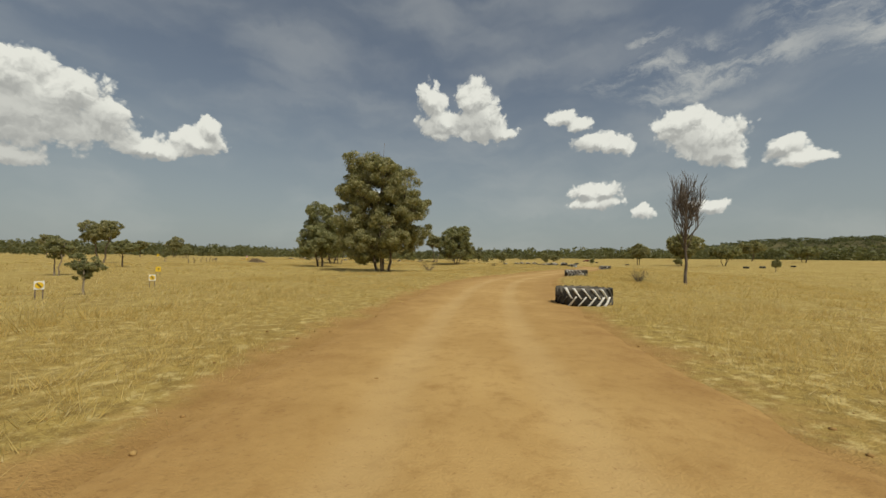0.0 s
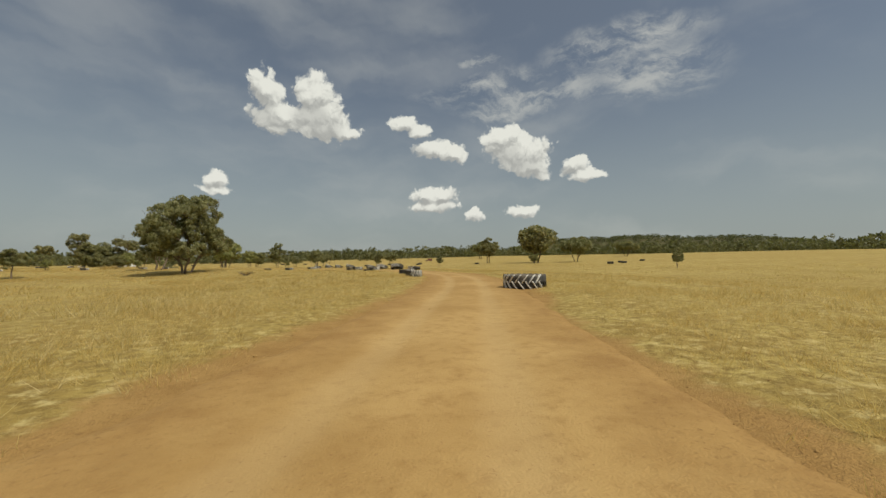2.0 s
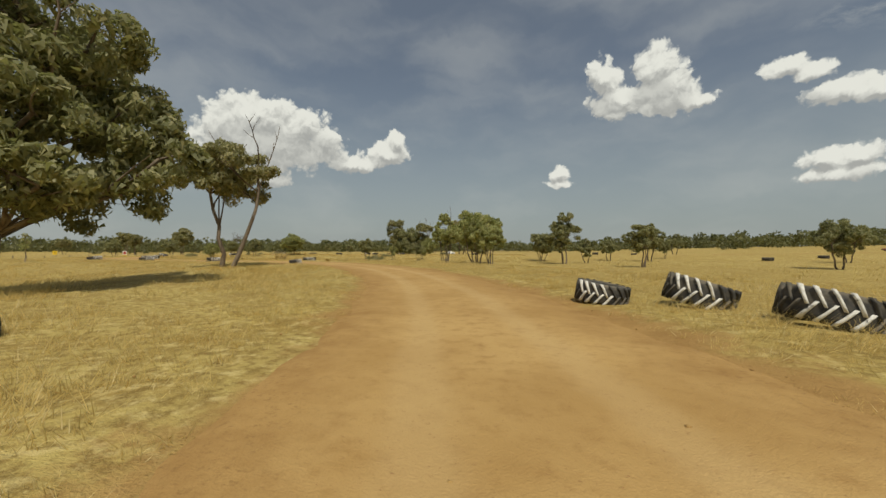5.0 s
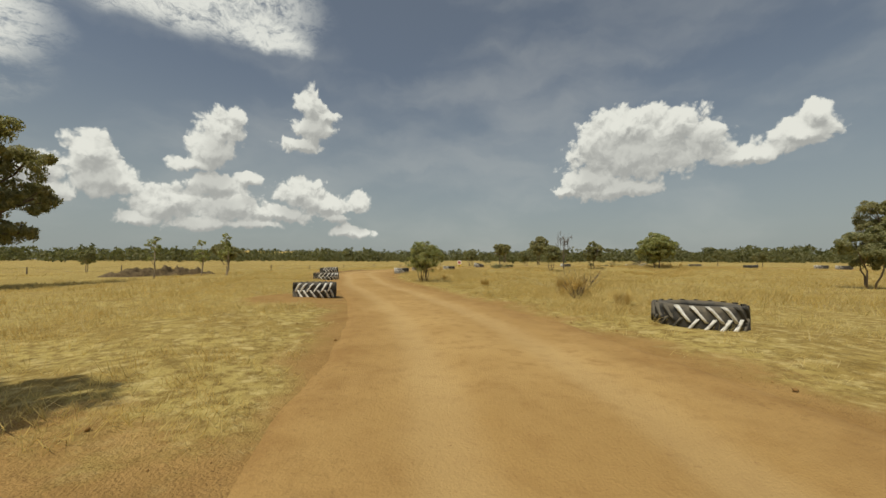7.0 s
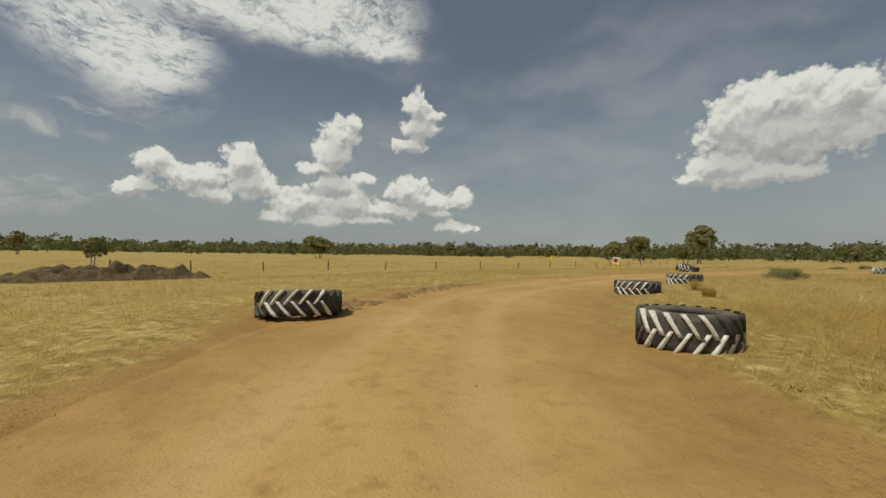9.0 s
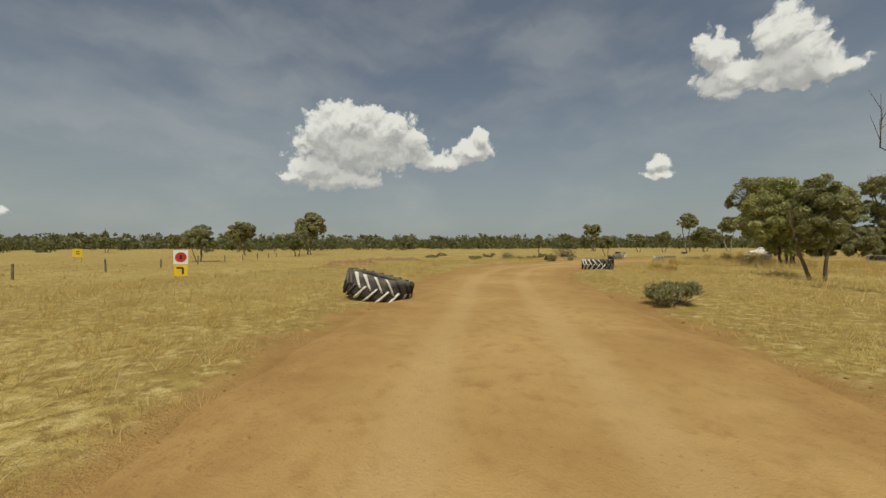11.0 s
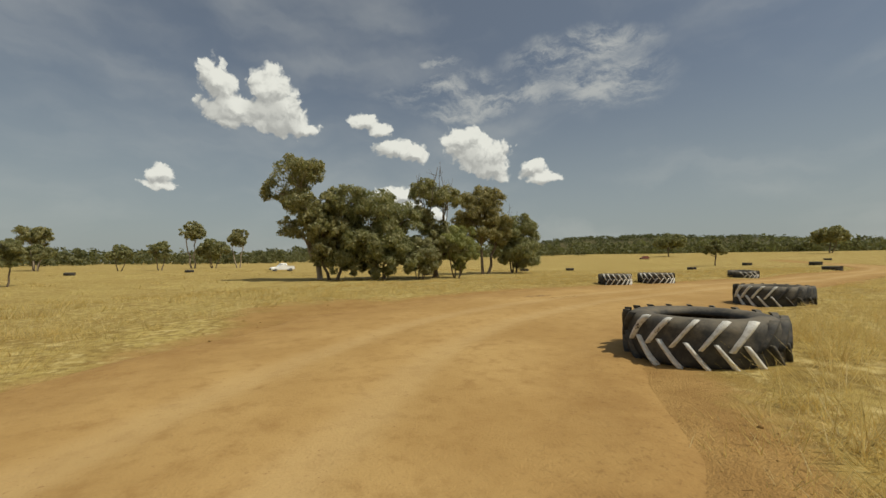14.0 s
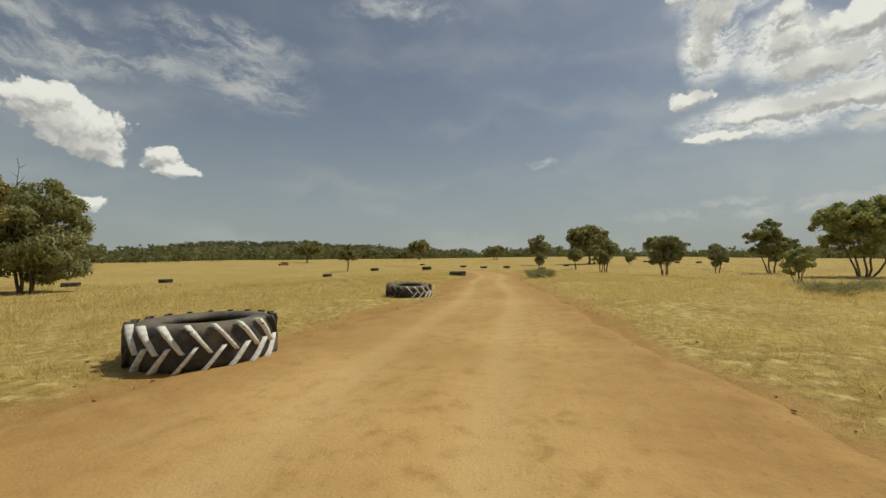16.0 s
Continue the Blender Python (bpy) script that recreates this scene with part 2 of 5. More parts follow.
class Mat:
    def __init__(self, name, rough=0.8, spec=0.3):
        self.m = bpy.data.materials.new(name)
        self.m.use_nodes = True
        self.n, self.l = self.m.node_tree.nodes, self.m.node_tree.links
        self.b = self.n["Principled BSDF"]
        self.b.inputs["Roughness"].default_value = rough
        self.b.inputs["Specular IOR Level"].default_value = spec
        self.co = self.n.new("ShaderNodeTexCoord").outputs["Object"]

    def noise(self, scale, detail=4.0, rough=0.55, vec=None, squash=None):
        src = vec or self.co
        if squash:
            p = self.n.new("ShaderNodeMapping")
            p.inputs["Scale"].default_value = squash
            self.l.new(src, p.inputs["Vector"])
            src = p.outputs[0]
        t = self.n.new("ShaderNodeTexNoise")
        t.inputs["Scale"].default_value, t.inputs["Detail"].default_value, t.inputs["Roughness"].default_value = scale, detail, rough
        self.l.new(src, t.inputs["Vector"])
        return t.outputs["Fac"]

    def ramp(self, v, low, high, a=0.0, b=1.0):
        t = self.n.new("ShaderNodeMapRange")
        t.interpolation_type = "SMOOTHSTEP"
        self.l.new(v, t.inputs["Value"])
        for key, value in (("From Min", low), ("From Max", high), ("To Min", a), ("To Max", b)):
            t.inputs[key].default_value = value
        return t.outputs["Result"]

    def math(self, op, a, b=0.0):
        t = self.n.new("ShaderNodeMath")
        t.operation = op
        self.put(t.inputs[0], a)
        self.put(t.inputs[1], b)
        return t.outputs[0]

    def put(self, socket, v):
        if isinstance(v, bpy.types.NodeSocket):
            self.l.new(v, socket)
        else:
            socket.default_value = v

    def mix(self, f, a, b, kind="MIX"):
        t = self.n.new("ShaderNodeMix")
        t.data_type, t.blend_type = "RGBA", kind
        for i, v in ((0, f), (6, a), (7, b)):
            self.put(t.inputs[i], (*v, 1) if isinstance(v, tuple) else v)
        return t.outputs[2]

    def attr(self, name):
        t = self.n.new("ShaderNodeAttribute")
        t.attribute_name = name
        return t.outputs["Fac"]

    def island(self):
        return self.n.new("ShaderNodeNewGeometry").outputs["Random Per Island"]

    def each(self):
        return self.n.new("ShaderNodeObjectInfo").outputs["Random"]

    def bump(self, v, strength, distance):
        t = self.n.new("ShaderNodeBump")
        t.inputs["Strength"].default_value, t.inputs["Distance"].default_value = strength, distance
        self.l.new(v, t.inputs["Height"])
        self.l.new(t.outputs[0], self.b.inputs["Normal"])

    def colour(self, v):
        self.put(self.b.inputs["Base Color"], (*v, 1) if isinstance(v, tuple) else v)
        return self


def loose_dirt(k):
    """Graded earth, the same on the track's edges and the verge."""
    c = k.mix(k.ramp(k.noise(1.6, 6, 0.65), 0.3, 0.7), (0.333, 0.192, 0.065), (0.434, 0.268, 0.095))
    return k.mix(k.ramp(k.noise(17.0, 5, 0.7), 0.5, 0.75), c, (0.263, 0.151, 0.054))


def ground_material():
    k = Mat("dry_grass_field", 0.95, 0.1)
    big, mid, small = k.noise(0.045, 5), k.noise(0.5, 5), k.noise(6.0, 6, 0.65)
    straw = k.mix(k.ramp(big, 0.35, 0.65), (0.404, 0.288, 0.082), (0.513, 0.397, 0.132))
    straw = k.mix(k.ramp(mid, 0.4, 0.68), straw, (0.339, 0.228, 0.064))
    straw = k.mix(k.ramp(small, 0.42, 0.62), straw, (0.262, 0.179, 0.053))
    straw = k.mix(k.ramp(k.noise(28.0, 4, 0.7), 0.5, 0.75, 0, 0.6), straw, (0.632, 0.511, 0.205))
    mat = k.noise(2.3, 7, 0.68)
    straw = k.mix(k.ramp(mat, 0.52, 0.70, 0, 0.5), straw, (0.300, 0.200, 0.062))
    straw = k.mix(k.ramp(k.noise(3.7, 7, 0.7), 0.50, 0.66, 0, 0.85), straw, (0.640, 0.510, 0.215))
    straw = k.mix(k.ramp(k.noise(0.02, 4), 0.56, 0.7, 0, 0.5), straw, (0.334, 0.256, 0.077))
    dirt = loose_dirt(k)
    edge = k.math("ADD", k.attr("verge"), k.math("MULTIPLY", k.math("SUBTRACT", k.noise(0.8, 6, 0.7), 0.5), 1.5))
    k.colour(k.mix(k.ramp(edge, 0.30, 0.80), straw, dirt))
    k.bump(k.math("ADD", k.math("MULTIPLY", mat, 1.6), k.math("ADD", k.noise(9.0, 6, 0.7), k.noise(45.0, 3, 0.6))), 0.6, 0.05)
    return k.m


def road_material():
    k = Mat("packed_red_dirt", 0.92, 0.15)
    soil = k.mix(k.ramp(k.noise(0.35, 6, 0.6), 0.34, 0.66), (0.404, 0.247, 0.086), (0.505, 0.328, 0.126))
    soil = k.mix(k.ramp(k.noise(4.0, 6, 0.7), 0.45, 0.75), soil, (0.353, 0.207, 0.071))
    track = k.attr("rut")
    soil = k.mix(k.ramp(k.math("ADD", track, k.math("MULTIPLY", k.noise(2.2, 5, 0.6), 0.7)), 0.5, 1.3, 0, 0.38), soil, (0.555, 0.388, 0.176))
    soil = k.mix(k.ramp(k.noise(22.0, 6, 0.75), 0.58, 0.74), soil, (0.263, 0.131, 0.055))
    side = k.math("ADD", k.attr("side"), k.math("MULTIPLY", k.math("SUBTRACT", k.noise(1.1, 6, 0.7), 0.5), 0.9))
    loose = loose_dirt(k)
    k.colour(k.mix(k.ramp(side, 0.45, 0.95), soil, loose))
    k.bump(k.math("ADD", k.noise(9.0, 6, 0.7), k.noise(45.0, 3, 0.6)), 0.34, 0.04)
    return k.m


def plain(name, a, b, scale=3.0, rough=0.8, spec=0.3, bump=0.0, squash=None, by_object=0.0, metal=0.0):
    k = Mat(name, rough, spec)
    v = k.noise(scale, 5, 0.6, squash=squash)
    if by_object:
        v = k.math("ADD", v, k.math("MULTIPLY", k.math("SUBTRACT", k.each(), 0.5), by_object))
    k.colour(k.mix(k.ramp(v, 0.3, 0.7), a, b))
    k.b.inputs["Metallic"].default_value = metal
    if bump:
        k.bump(k.noise(scale * 4, 5, 0.6, squash=squash), 0.6, bump)
    return k.m


def leaf_material(name, a, b, c):
    k = Mat(name, 0.55, 0.3)
    v = k.island()
    tone = k.mix(k.ramp(k.noise(0.7, 3), 0.35, 0.65), a, b)
    tone = k.mix(k.ramp(v, 0.0, 0.25, 0.5, 0), tone, (a[0] * 0.6, a[1] * 0.6, a[2] * 0.6))
    k.colour(k.mix(k.ramp(v, 0.6, 1.0, 0, 0.9), tone, c))
    t = k.n.new("ShaderNodeBsdfTranslucent")
    k.put(t.inputs["Color"], (b[0] * 1.3, b[1] * 1.4, b[2], 1))
    s = k.n.new("ShaderNodeMixShader")
    s.inputs[0].default_value = 0.36
    k.l.new(k.b.outputs[0], s.inputs[1])
    k.l.new(t.outputs[0], s.inputs[2])
    k.l.new(s.outputs[0], k.n["Material Output"].inputs["Surface"])
    return k.m


def straw_material():
    k = Mat("dry_straw", 0.7, 0.2)
    v = k.island()
    c = k.mix(k.ramp(v, 0.0, 0.55), (0.520, 0.375, 0.115), (0.740, 0.585, 0.235))
    c = k.mix(k.ramp(v, 0.6, 1.0), c, (0.860, 0.750, 0.430))
    c = k.mix(k.ramp(k.noise(0.11, 4), 0.42, 0.66, 0, 0.5), c, (0.507, 0.350, 0.080))
    c = k.mix(k.ramp(k.noise(0.55, 4), 0.55, 0.72, 0, 0.55), c, (0.811, 0.649, 0.257))
    k.colour(c)
    t = k.n.new("ShaderNodeBsdfTranslucent")
    t.inputs["Color"].default_value = (0.68, 0.52, 0.19, 1)
    s = k.n.new("ShaderNodeMixShader")
    s.inputs[0].default_value = 0.55
    k.l.new(k.b.outputs[0], s.inputs[1])
    k.l.new(t.outputs[0], s.inputs[2])
    k.l.new(s.outputs[0], k.n["Material Output"].inputs["Surface"])
    return k.m


def rubber_material():
    k = Mat("weathered_rubber", 0.72, 0.35)
    c = k.mix(k.ramp(k.noise(6.0, 6, 0.7), 0.35, 0.7), (0.028, 0.028, 0.027), (0.075, 0.070, 0.060))
    up = k.n.new("ShaderNodeSeparateXYZ")
    k.l.new(k.n.new("ShaderNodeNewGeometry").outputs["Normal"], up.inputs[0])
    dust = k.math("ADD", k.noise(2.6, 6, 0.7), k.math("MULTIPLY", up.outputs[2], 0.24))
    c = k.mix(k.ramp(dust, 0.48, 0.85, 0, 0.75), c, (0.20, 0.165, 0.11))
    k.colour(c)
    k.bump(k.noise(30.0, 4), 0.3, 0.01)
    return k.m


def paint_material():
    k = Mat("worn_white_paint", 0.6, 0.3)
    v = k.math("ADD", k.noise(7.0, 6, 0.75), k.math("MULTIPLY", k.math("SUBTRACT", k.each(), 0.5), 0.12))
    c = k.mix(k.ramp(k.noise(18.0, 4), 0.4, 0.7), (0.74, 0.72, 0.66), (0.55, 0.52, 0.45))
    k.colour(k.mix(k.ramp(v, 0.60, 0.68), c, (0.05, 0.048, 0.045)))
    return k.m


GROUND, ROAD = ground_material(), road_material()
STRAW, RUBBER, PAINT = straw_material(), rubber_material(), paint_material()
GUM = leaf_material("gum_leaves", (0.185, 0.182, 0.082), (0.305, 0.282, 0.128), (0.48, 0.425, 0.225))
OLIVE = leaf_material("olive_leaves", (0.172, 0.176, 0.078), (0.276, 0.268, 0.122), (0.43, 0.395, 0.2))
WILLOW = leaf_material("wattle_leaves", (0.212, 0.232, 0.085), (0.355, 0.352, 0.135), (0.54, 0.49, 0.23))
RUSTY = leaf_material("rusty_gum_leaves", (0.195, 0.175, 0.075), (0.315, 0.272, 0.112), (0.48, 0.4, 0.19))
SALT = leaf_material("saltbush_leaves", (0.18, 0.182, 0.09), (0.3, 0.282, 0.14), (0.47, 0.41, 0.23))
BARK = plain("gum_bark", (0.10, 0.075, 0.052), (0.25, 0.20, 0.145), 2.5, 0.9, 0.1, 0.03, (1, 1, 0.25))
PALE = plain("pale_bark", (0.24, 0.19, 0.135), (0.44, 0.37, 0.28), 2.0, 0.85, 0.1, 0.02, (1, 1, 0.25))
DEAD = plain("dead_wood", (0.085, 0.065, 0.05), (0.20, 0.165, 0.135), 4.0, 0.9, 0.1, 0.02, (1, 1, 0.3))
SCRUB = plain("dead_scrub_and_soil", (0.075, 0.052, 0.030), (0.19, 0.14, 0.075), 3.0, 0.95, 0.1, 0.08)
CLOD = plain("dry_clods", (0.27, 0.155, 0.055), (0.42, 0.27, 0.10), 3.0, 0.95, 0.1)
SOIL = plain("turned_soil", (0.20, 0.125, 0.055), (0.34, 0.22, 0.10), 3.0, 0.95, 0.1, 0.05)
# distant leaves, with some aerial haze put into the colour as paler tones
FAR = leaf_material("hazed_far_woods", (0.103, 0.110, 0.047), (0.162, 0.164, 0.073), (0.238, 0.223, 0.109))
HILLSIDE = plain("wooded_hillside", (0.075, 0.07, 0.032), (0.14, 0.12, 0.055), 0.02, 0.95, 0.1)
POST = plain("post_wood", (0.12, 0.095, 0.07), (0.26, 0.21, 0.16), 6.0, 0.9, 0.1, 0.01)
WHITE = plain("white_car_paint", (0.78, 0.78, 0.76), (0.84, 0.84, 0.82), 2.0, 0.3, 0.5)
MAROON = plain("dull_red_car_paint", (0.13, 0.03, 0.02), (0.20, 0.06, 0.035), 2.0, 0.5, 0.4)
GLASS = plain("dark_car_glass", (0.012, 0.014, 0.016), (0.02, 0.022, 0.024), 1.0, 0.08, 0.6)
STEEL = plain("grey_steel", (0.20, 0.20, 0.20), (0.34, 0.33, 0.32), 4.0, 0.45, 0.5, metal=0.8)
LAMP = plain("lamp_lens", (0.45, 0.44, 0.42), (0.6, 0.58, 0.55), 3.0, 0.2, 0.5)
REDLENS = plain("red_lamp_lens", (0.30, 0.012, 0.010), (0.4, 0.02, 0.015), 3.0, 0.25, 0.5)
YELLOW = plain("yellow_sign_paint", (0.72, 0.47, 0.020), (0.80, 0.55, 0.04), 3.0, 0.5, 0.4)
BOARD = plain("white_sign_board", (0.74, 0.73, 0.68), (0.82, 0.81, 0.77), 3.0, 0.55, 0.3)
BLACK = plain("black_sign_paint", (0.018, 0.018, 0.018), (0.035, 0.034, 0.032), 4.0, 0.6, 0.3)
RED = plain("red_sign_paint", (0.42, 0.025, 0.02), (0.52, 0.045, 0.03), 3.0, 0.5, 0.4)

# ---- meshes ----


def mesh_of(name, verts, faces, materials, smooth=False, slots=None):
    """A mesh from arrays of places and of faces with three or four corners."""
    verts, faces = np.asarray(verts, np.float32), np.asarray(faces, np.int32)
    me = bpy.data.meshes.new(name)
    size = faces.shape[1]
    me.vertices.add(len(verts))
    me.vertices.foreach_set("co", verts.ravel())
    me.loops.add(faces.size)
    me.loops.foreach_set("vertex_index", faces.ravel())
    me.polygons.add(len(faces))
    me.polygons.foreach_set("loop_start", np.arange(0, faces.size, size, dtype=np.int32))
    me.polygons.foreach_set("loop_total", np.full(len(faces), size, np.int32))
    if slots is not None:
        me.polygons.foreach_set("material_index", np.asarray(slots, np.int32))
    if smooth:
        me.polygons.foreach_set("use_smooth", np.ones(len(faces), bool))
    for m in materials:
        me.materials.append(m)
    me.update(calc_edges=True)
    me.validate()
    return me


def part(name, me, parent, label="", m=None):
    ob = new(name, me)
    ob.parent = parent
    if m is not None:
        ob.matrix_basis = m
    if label:
        ob["label"] = label
    return ob


def bm_mesh(name, bm, material, smooth=False):
    me = bpy.data.meshes.new(name)
    bm.normal_update()
    bm.to_mesh(me)
    bm.free()
    for m in material if isinstance(material, (list, tuple)) else (material,):
        me.materials.append(m)
    if smooth:
        me.polygons.foreach_set("use_smooth", np.ones(len(me.polygons), bool))
    return me


def box_bm(w, d, h, at=(0, 0, 0), bevel=0.0, taper=1.0, shift=0.0):
    """A box that stands on its place, with rounded edges and a top drawn in to taper and moved along y by shift."""
    bm = bmesh.new()
    bmesh.ops.create_cube(bm, size=1.0)
    for v in bm.verts:
        t = taper if v.co.z > 0 else 1.0
        v.co = Vector((v.co.x * w * t + at[0], v.co.y * d * t + at[1] + (shift if v.co.z > 0 else 0), (v.co.z + 0.5) * h + at[2]))
    if bevel:
        bmesh.ops.bevel(bm, geom=bm.edges[:], offset=bevel, segments=2, affect="EDGES", clamp_overlap=True)
    return bm


def smoothstep(a, b, v):
    t = np.clip((v - a) / (b - a), 0, 1)
    return t * t * (3 - 2 * t)


def waves(x, y, seed, cell, octaves=4):
    """Soft uneven heights between about -1 and 1, from crossed waves."""
    r = np.random.RandomState(seed)
    out, size, weight = 0 * x, 1.0 / cell, 1.0
    for _ in range(octaves):
        for _ in range(4):
            a, p = r.uniform(0, 6.283, 2)
            k = size * r.uniform(0.7, 1.3) * 6.283
            out = out + weight * 0.25 * np.sin(k * (x * np.cos(a) + y * np.sin(a)) + p + 1.3 * np.sin(0.5 * k * (x * np.sin(a) - y * np.cos(a)) + 2 * p))
        size, weight = size * 2.1, weight * 0.5
    return out


# the track's middle and half width
TRACK_SOUTH = [
    (-14, -95, 2.52), (-6, -48, 2.52), (-0.6, -12, 2.52), (0.8, 7.6, 2.52), (3.75, 23.3, 2.79), (8.8, 35.7, 2.43), (15.0, 48.2, 2.52), (19.2, 55.9, 2.52),
    (22.4, 61.9, 2.34), (27.5, 71.7, 2.34), (31.0, 79.8, 2.25), (33.4, 88.5, 2.25), (33.6, 96.5, 2.16), (33.2, 103.5, 2.07), (31.2, 112.0, 2.25), (26.6, 121.7, 2.43),
]
TRACK_MIDDLE = [
    (20.2, 133.2, 2.43), (12.4, 142.7, 2.43), (4.4, 149.0, 2.34), (-2.2, 152.4, 2.25), (-9.2, 153.7, 2.1), (-16.7, 153.6, 1.8), (-23.4, 153.05, 1.95), (-30.6, 153.2, 2.0),
    (-37.6, 153.3, 2.8), (-44.4, 154.8, 3.3), (-49.8, 158.4, 3.06), (-54.0, 162.2, 2.88), (-59.6, 168.6, 2.7), (-64.2, 176.2, 2.7), (-68.2, 183.8, 2.7), (-70.2, 190.6, 3.3),
]
TRACK_NORTH = [
    (-69.9, 197.3, 3.6), (-69.2, 203.8, 3.9), (-65.0, 211.0, 3.06), (-60.2, 215.8, 3.69), (-54.0, 218.2, 4.14), (-47.6, 219.0, 3.78), (-41.5, 219.3, 2.79), (-33.0, 219.5, 2.16),
    (-22.0, 220.8, 2.16), (-10.0, 221.6, 2.16), (8.0, 226.0, 2.16), (40.0, 240.0, 2.16), (90.0, 268.0, 2.16),
]
TRACK = TRACK_SOUTH + TRACK_MIDDLE + TRACK_NORTH


def glide(rows, step):
    """A smooth line through rows, with a place about every step metres."""
    p = np.array([rows[0], *rows, rows[-1]], float)
    out = []
    for i in range(1, len(p) - 2):
        a, b, c, d = p[i - 1 : i + 3]
        n = max(2, int(np.hypot(*(c - b)[:2]) / step))
        for u in np.arange(n) / n:
            out.append(0.5 * (2 * b + (c - a) * u + (2 * a - 5 * b + 4 * c - d) * u**2 + (3 * b - a - 3 * c + d) * u**3))
    return np.array(out)


LINE = glide(TRACK, 1.0)


def off_track(x, y):
    """Metres beyond the track's edge, less than nothing on it."""
    x, y = np.asarray(x, float), np.asarray(y, float)
    best = np.full(x.shape, 1e9)
    for cx, cy, hw in LINE:
        np.minimum(best, np.hypot(x - cx, y - cy) - hw, out=best)
    return best


def lie(x, y, off=None):
    """The ground's height."""
    x, y = np.asarray(x, float), np.asarray(y, float)
    off = off_track(x, y) if off is None else off
    dip = -0.85 * smoothstep(5.0, 24.0, off)
    rise = 7.0 * smoothstep(60, 420, x - 10 + 0.25 * (y - 100)) * smoothstep(-80, 160, y)
    rough = 0.05 * waves(x, y, 3, 7.0) * smoothstep(0.2, 3.0, off) + 0.10 * smoothstep(0.1, 1.2, off) * smoothstep(4.5, 1.5, off) * (0.6 + 0.6 * waves(x, y, 8, 5.0, 2))
    far = 1.2 * waves(x, y, 5, 300.0, 2) * smoothstep(60, 400, off)
    return dip + rise + rough + far


def spaced(low, high, near, far, step, grow):
    out = list(np.arange(near, far + step / 2, step))
    s, v = step, far
    while v < high:
        s *= grow
        v += s
        out.append(min(v, high))
    s, v = step, near
    while v > low:
        s *= grow
        v -= s
        out.insert(0, max(v, low))
    return np.array(out)


# where the earth lies bare beside the track: place and reach
BARE = [(-61, 219.5, 3.6), (-3.5, 149.4, 3.6), (-66.5, 208.5, 3.0), (-41.5, 151.2, 3.0), (-31.5, 150.9, 2.0), (-34.5, 151.2, 2.0), (-63.8, 207.6, 2.2), (-16.0, 150.4, 2.2)]


def build_ground():
    xs, ys = spaced(-4600, 4600, -100, 62, 1.1, 1.09), spaced(-4600, 4600, -22, 246, 1.1, 1.09)
    gx, gy = np.meshgrid(xs, ys)
    off = off_track(gx, gy)
    z = lie(gx, gy, off) - 0.05 * smoothstep(0.1, -0.6, off)
    n, m = len(xs), len(ys)
    ids = np.arange(n * m).reshape(m, n)
    faces = np.stack([ids[:-1, :-1], ids[:-1, 1:], ids[1:, 1:], ids[1:, :-1]], -1).reshape(-1, 4)
    me = mesh_of("ground", np.stack([gx, gy, z], -1).reshape(-1, 3), faces, [GROUND], True)
    verge = me.attributes.new("verge", "FLOAT", "POINT")
    bare = np.clip(1.0 - off / 1.1 + 0.35 * waves(gx, gy, 12, 14.0, 2), 0, 1.1)
    for cx, cy, r in BARE:
        bare = np.maximum(bare, 0.95 - (np.hypot(gx - cx, gy - cy) / r) ** 2 * 0.6)
    verge.data.foreach_set("value", bare.ravel().astype(np.float32))
    return tagged(new("ground", me), "wide flat paddock of dry golden grass", "ground", kind="structure")


def build_road():
    line = glide(TRACK, 0.4)
    along = np.gradient(line[:, :2], axis=0)
    along /= np.hypot(*along.T)[:, None]
    side = np.stack([along[:, 1], -along[:, 0]], -1)
    across = np.linspace(-1.2, 1.2, 37)
    edge = 0.07 * waves(line[:, 0], line[:, 1], 21, 5.0, 3)
    px = line[:, None, :2] + side[:, None] * ((line[:, 2] * (1 + edge))[:, None] * across)[..., None]
    u = np.abs(across)[None] + 0 * px[..., 0]
    rut = np.exp(-((np.abs(across * line[:, 2:3] + 0.1) - 0.85) / 0.33) ** 2)
    z = 0.03 * (1 - u**2) - 0.028 * rut + 0.012 * waves(px[..., 0], px[..., 1], 31, 1.6, 3) - 0.09 * smoothstep(0.90, 1.2, u)
    z = z + 0.025 * smoothstep(0.82, 0.97, u) * (0.5 + 0.7 * waves(px[..., 0], px[..., 1], 33, 2.5, 3))
    n, m = len(across), len(line)
    ids = np.arange(n * m).reshape(m, n)
    faces = np.stack([ids[:-1, :-1], ids[:-1, 1:], ids[1:, 1:], ids[1:, :-1]], -1).reshape(-1, 4)
    me = mesh_of("road", np.concatenate([px, (z + 0.012)[..., None]], -1).reshape(-1, 3), faces, [ROAD], True)
    a = me.attributes.new("rut", "FLOAT", "POINT")
    a.data.foreach_set("value", rut.ravel().astype(np.float32))
    a = me.attributes.new("side", "FLOAT", "POINT")
    a.data.foreach_set("value", u.ravel().astype(np.float32))
    return tagged(new("road", me), "graded ochre dirt track with pale wheel lines", "dirt track", kind="structure")


ground, road = build_ground(), build_road()

# ---- tractor tyres ----


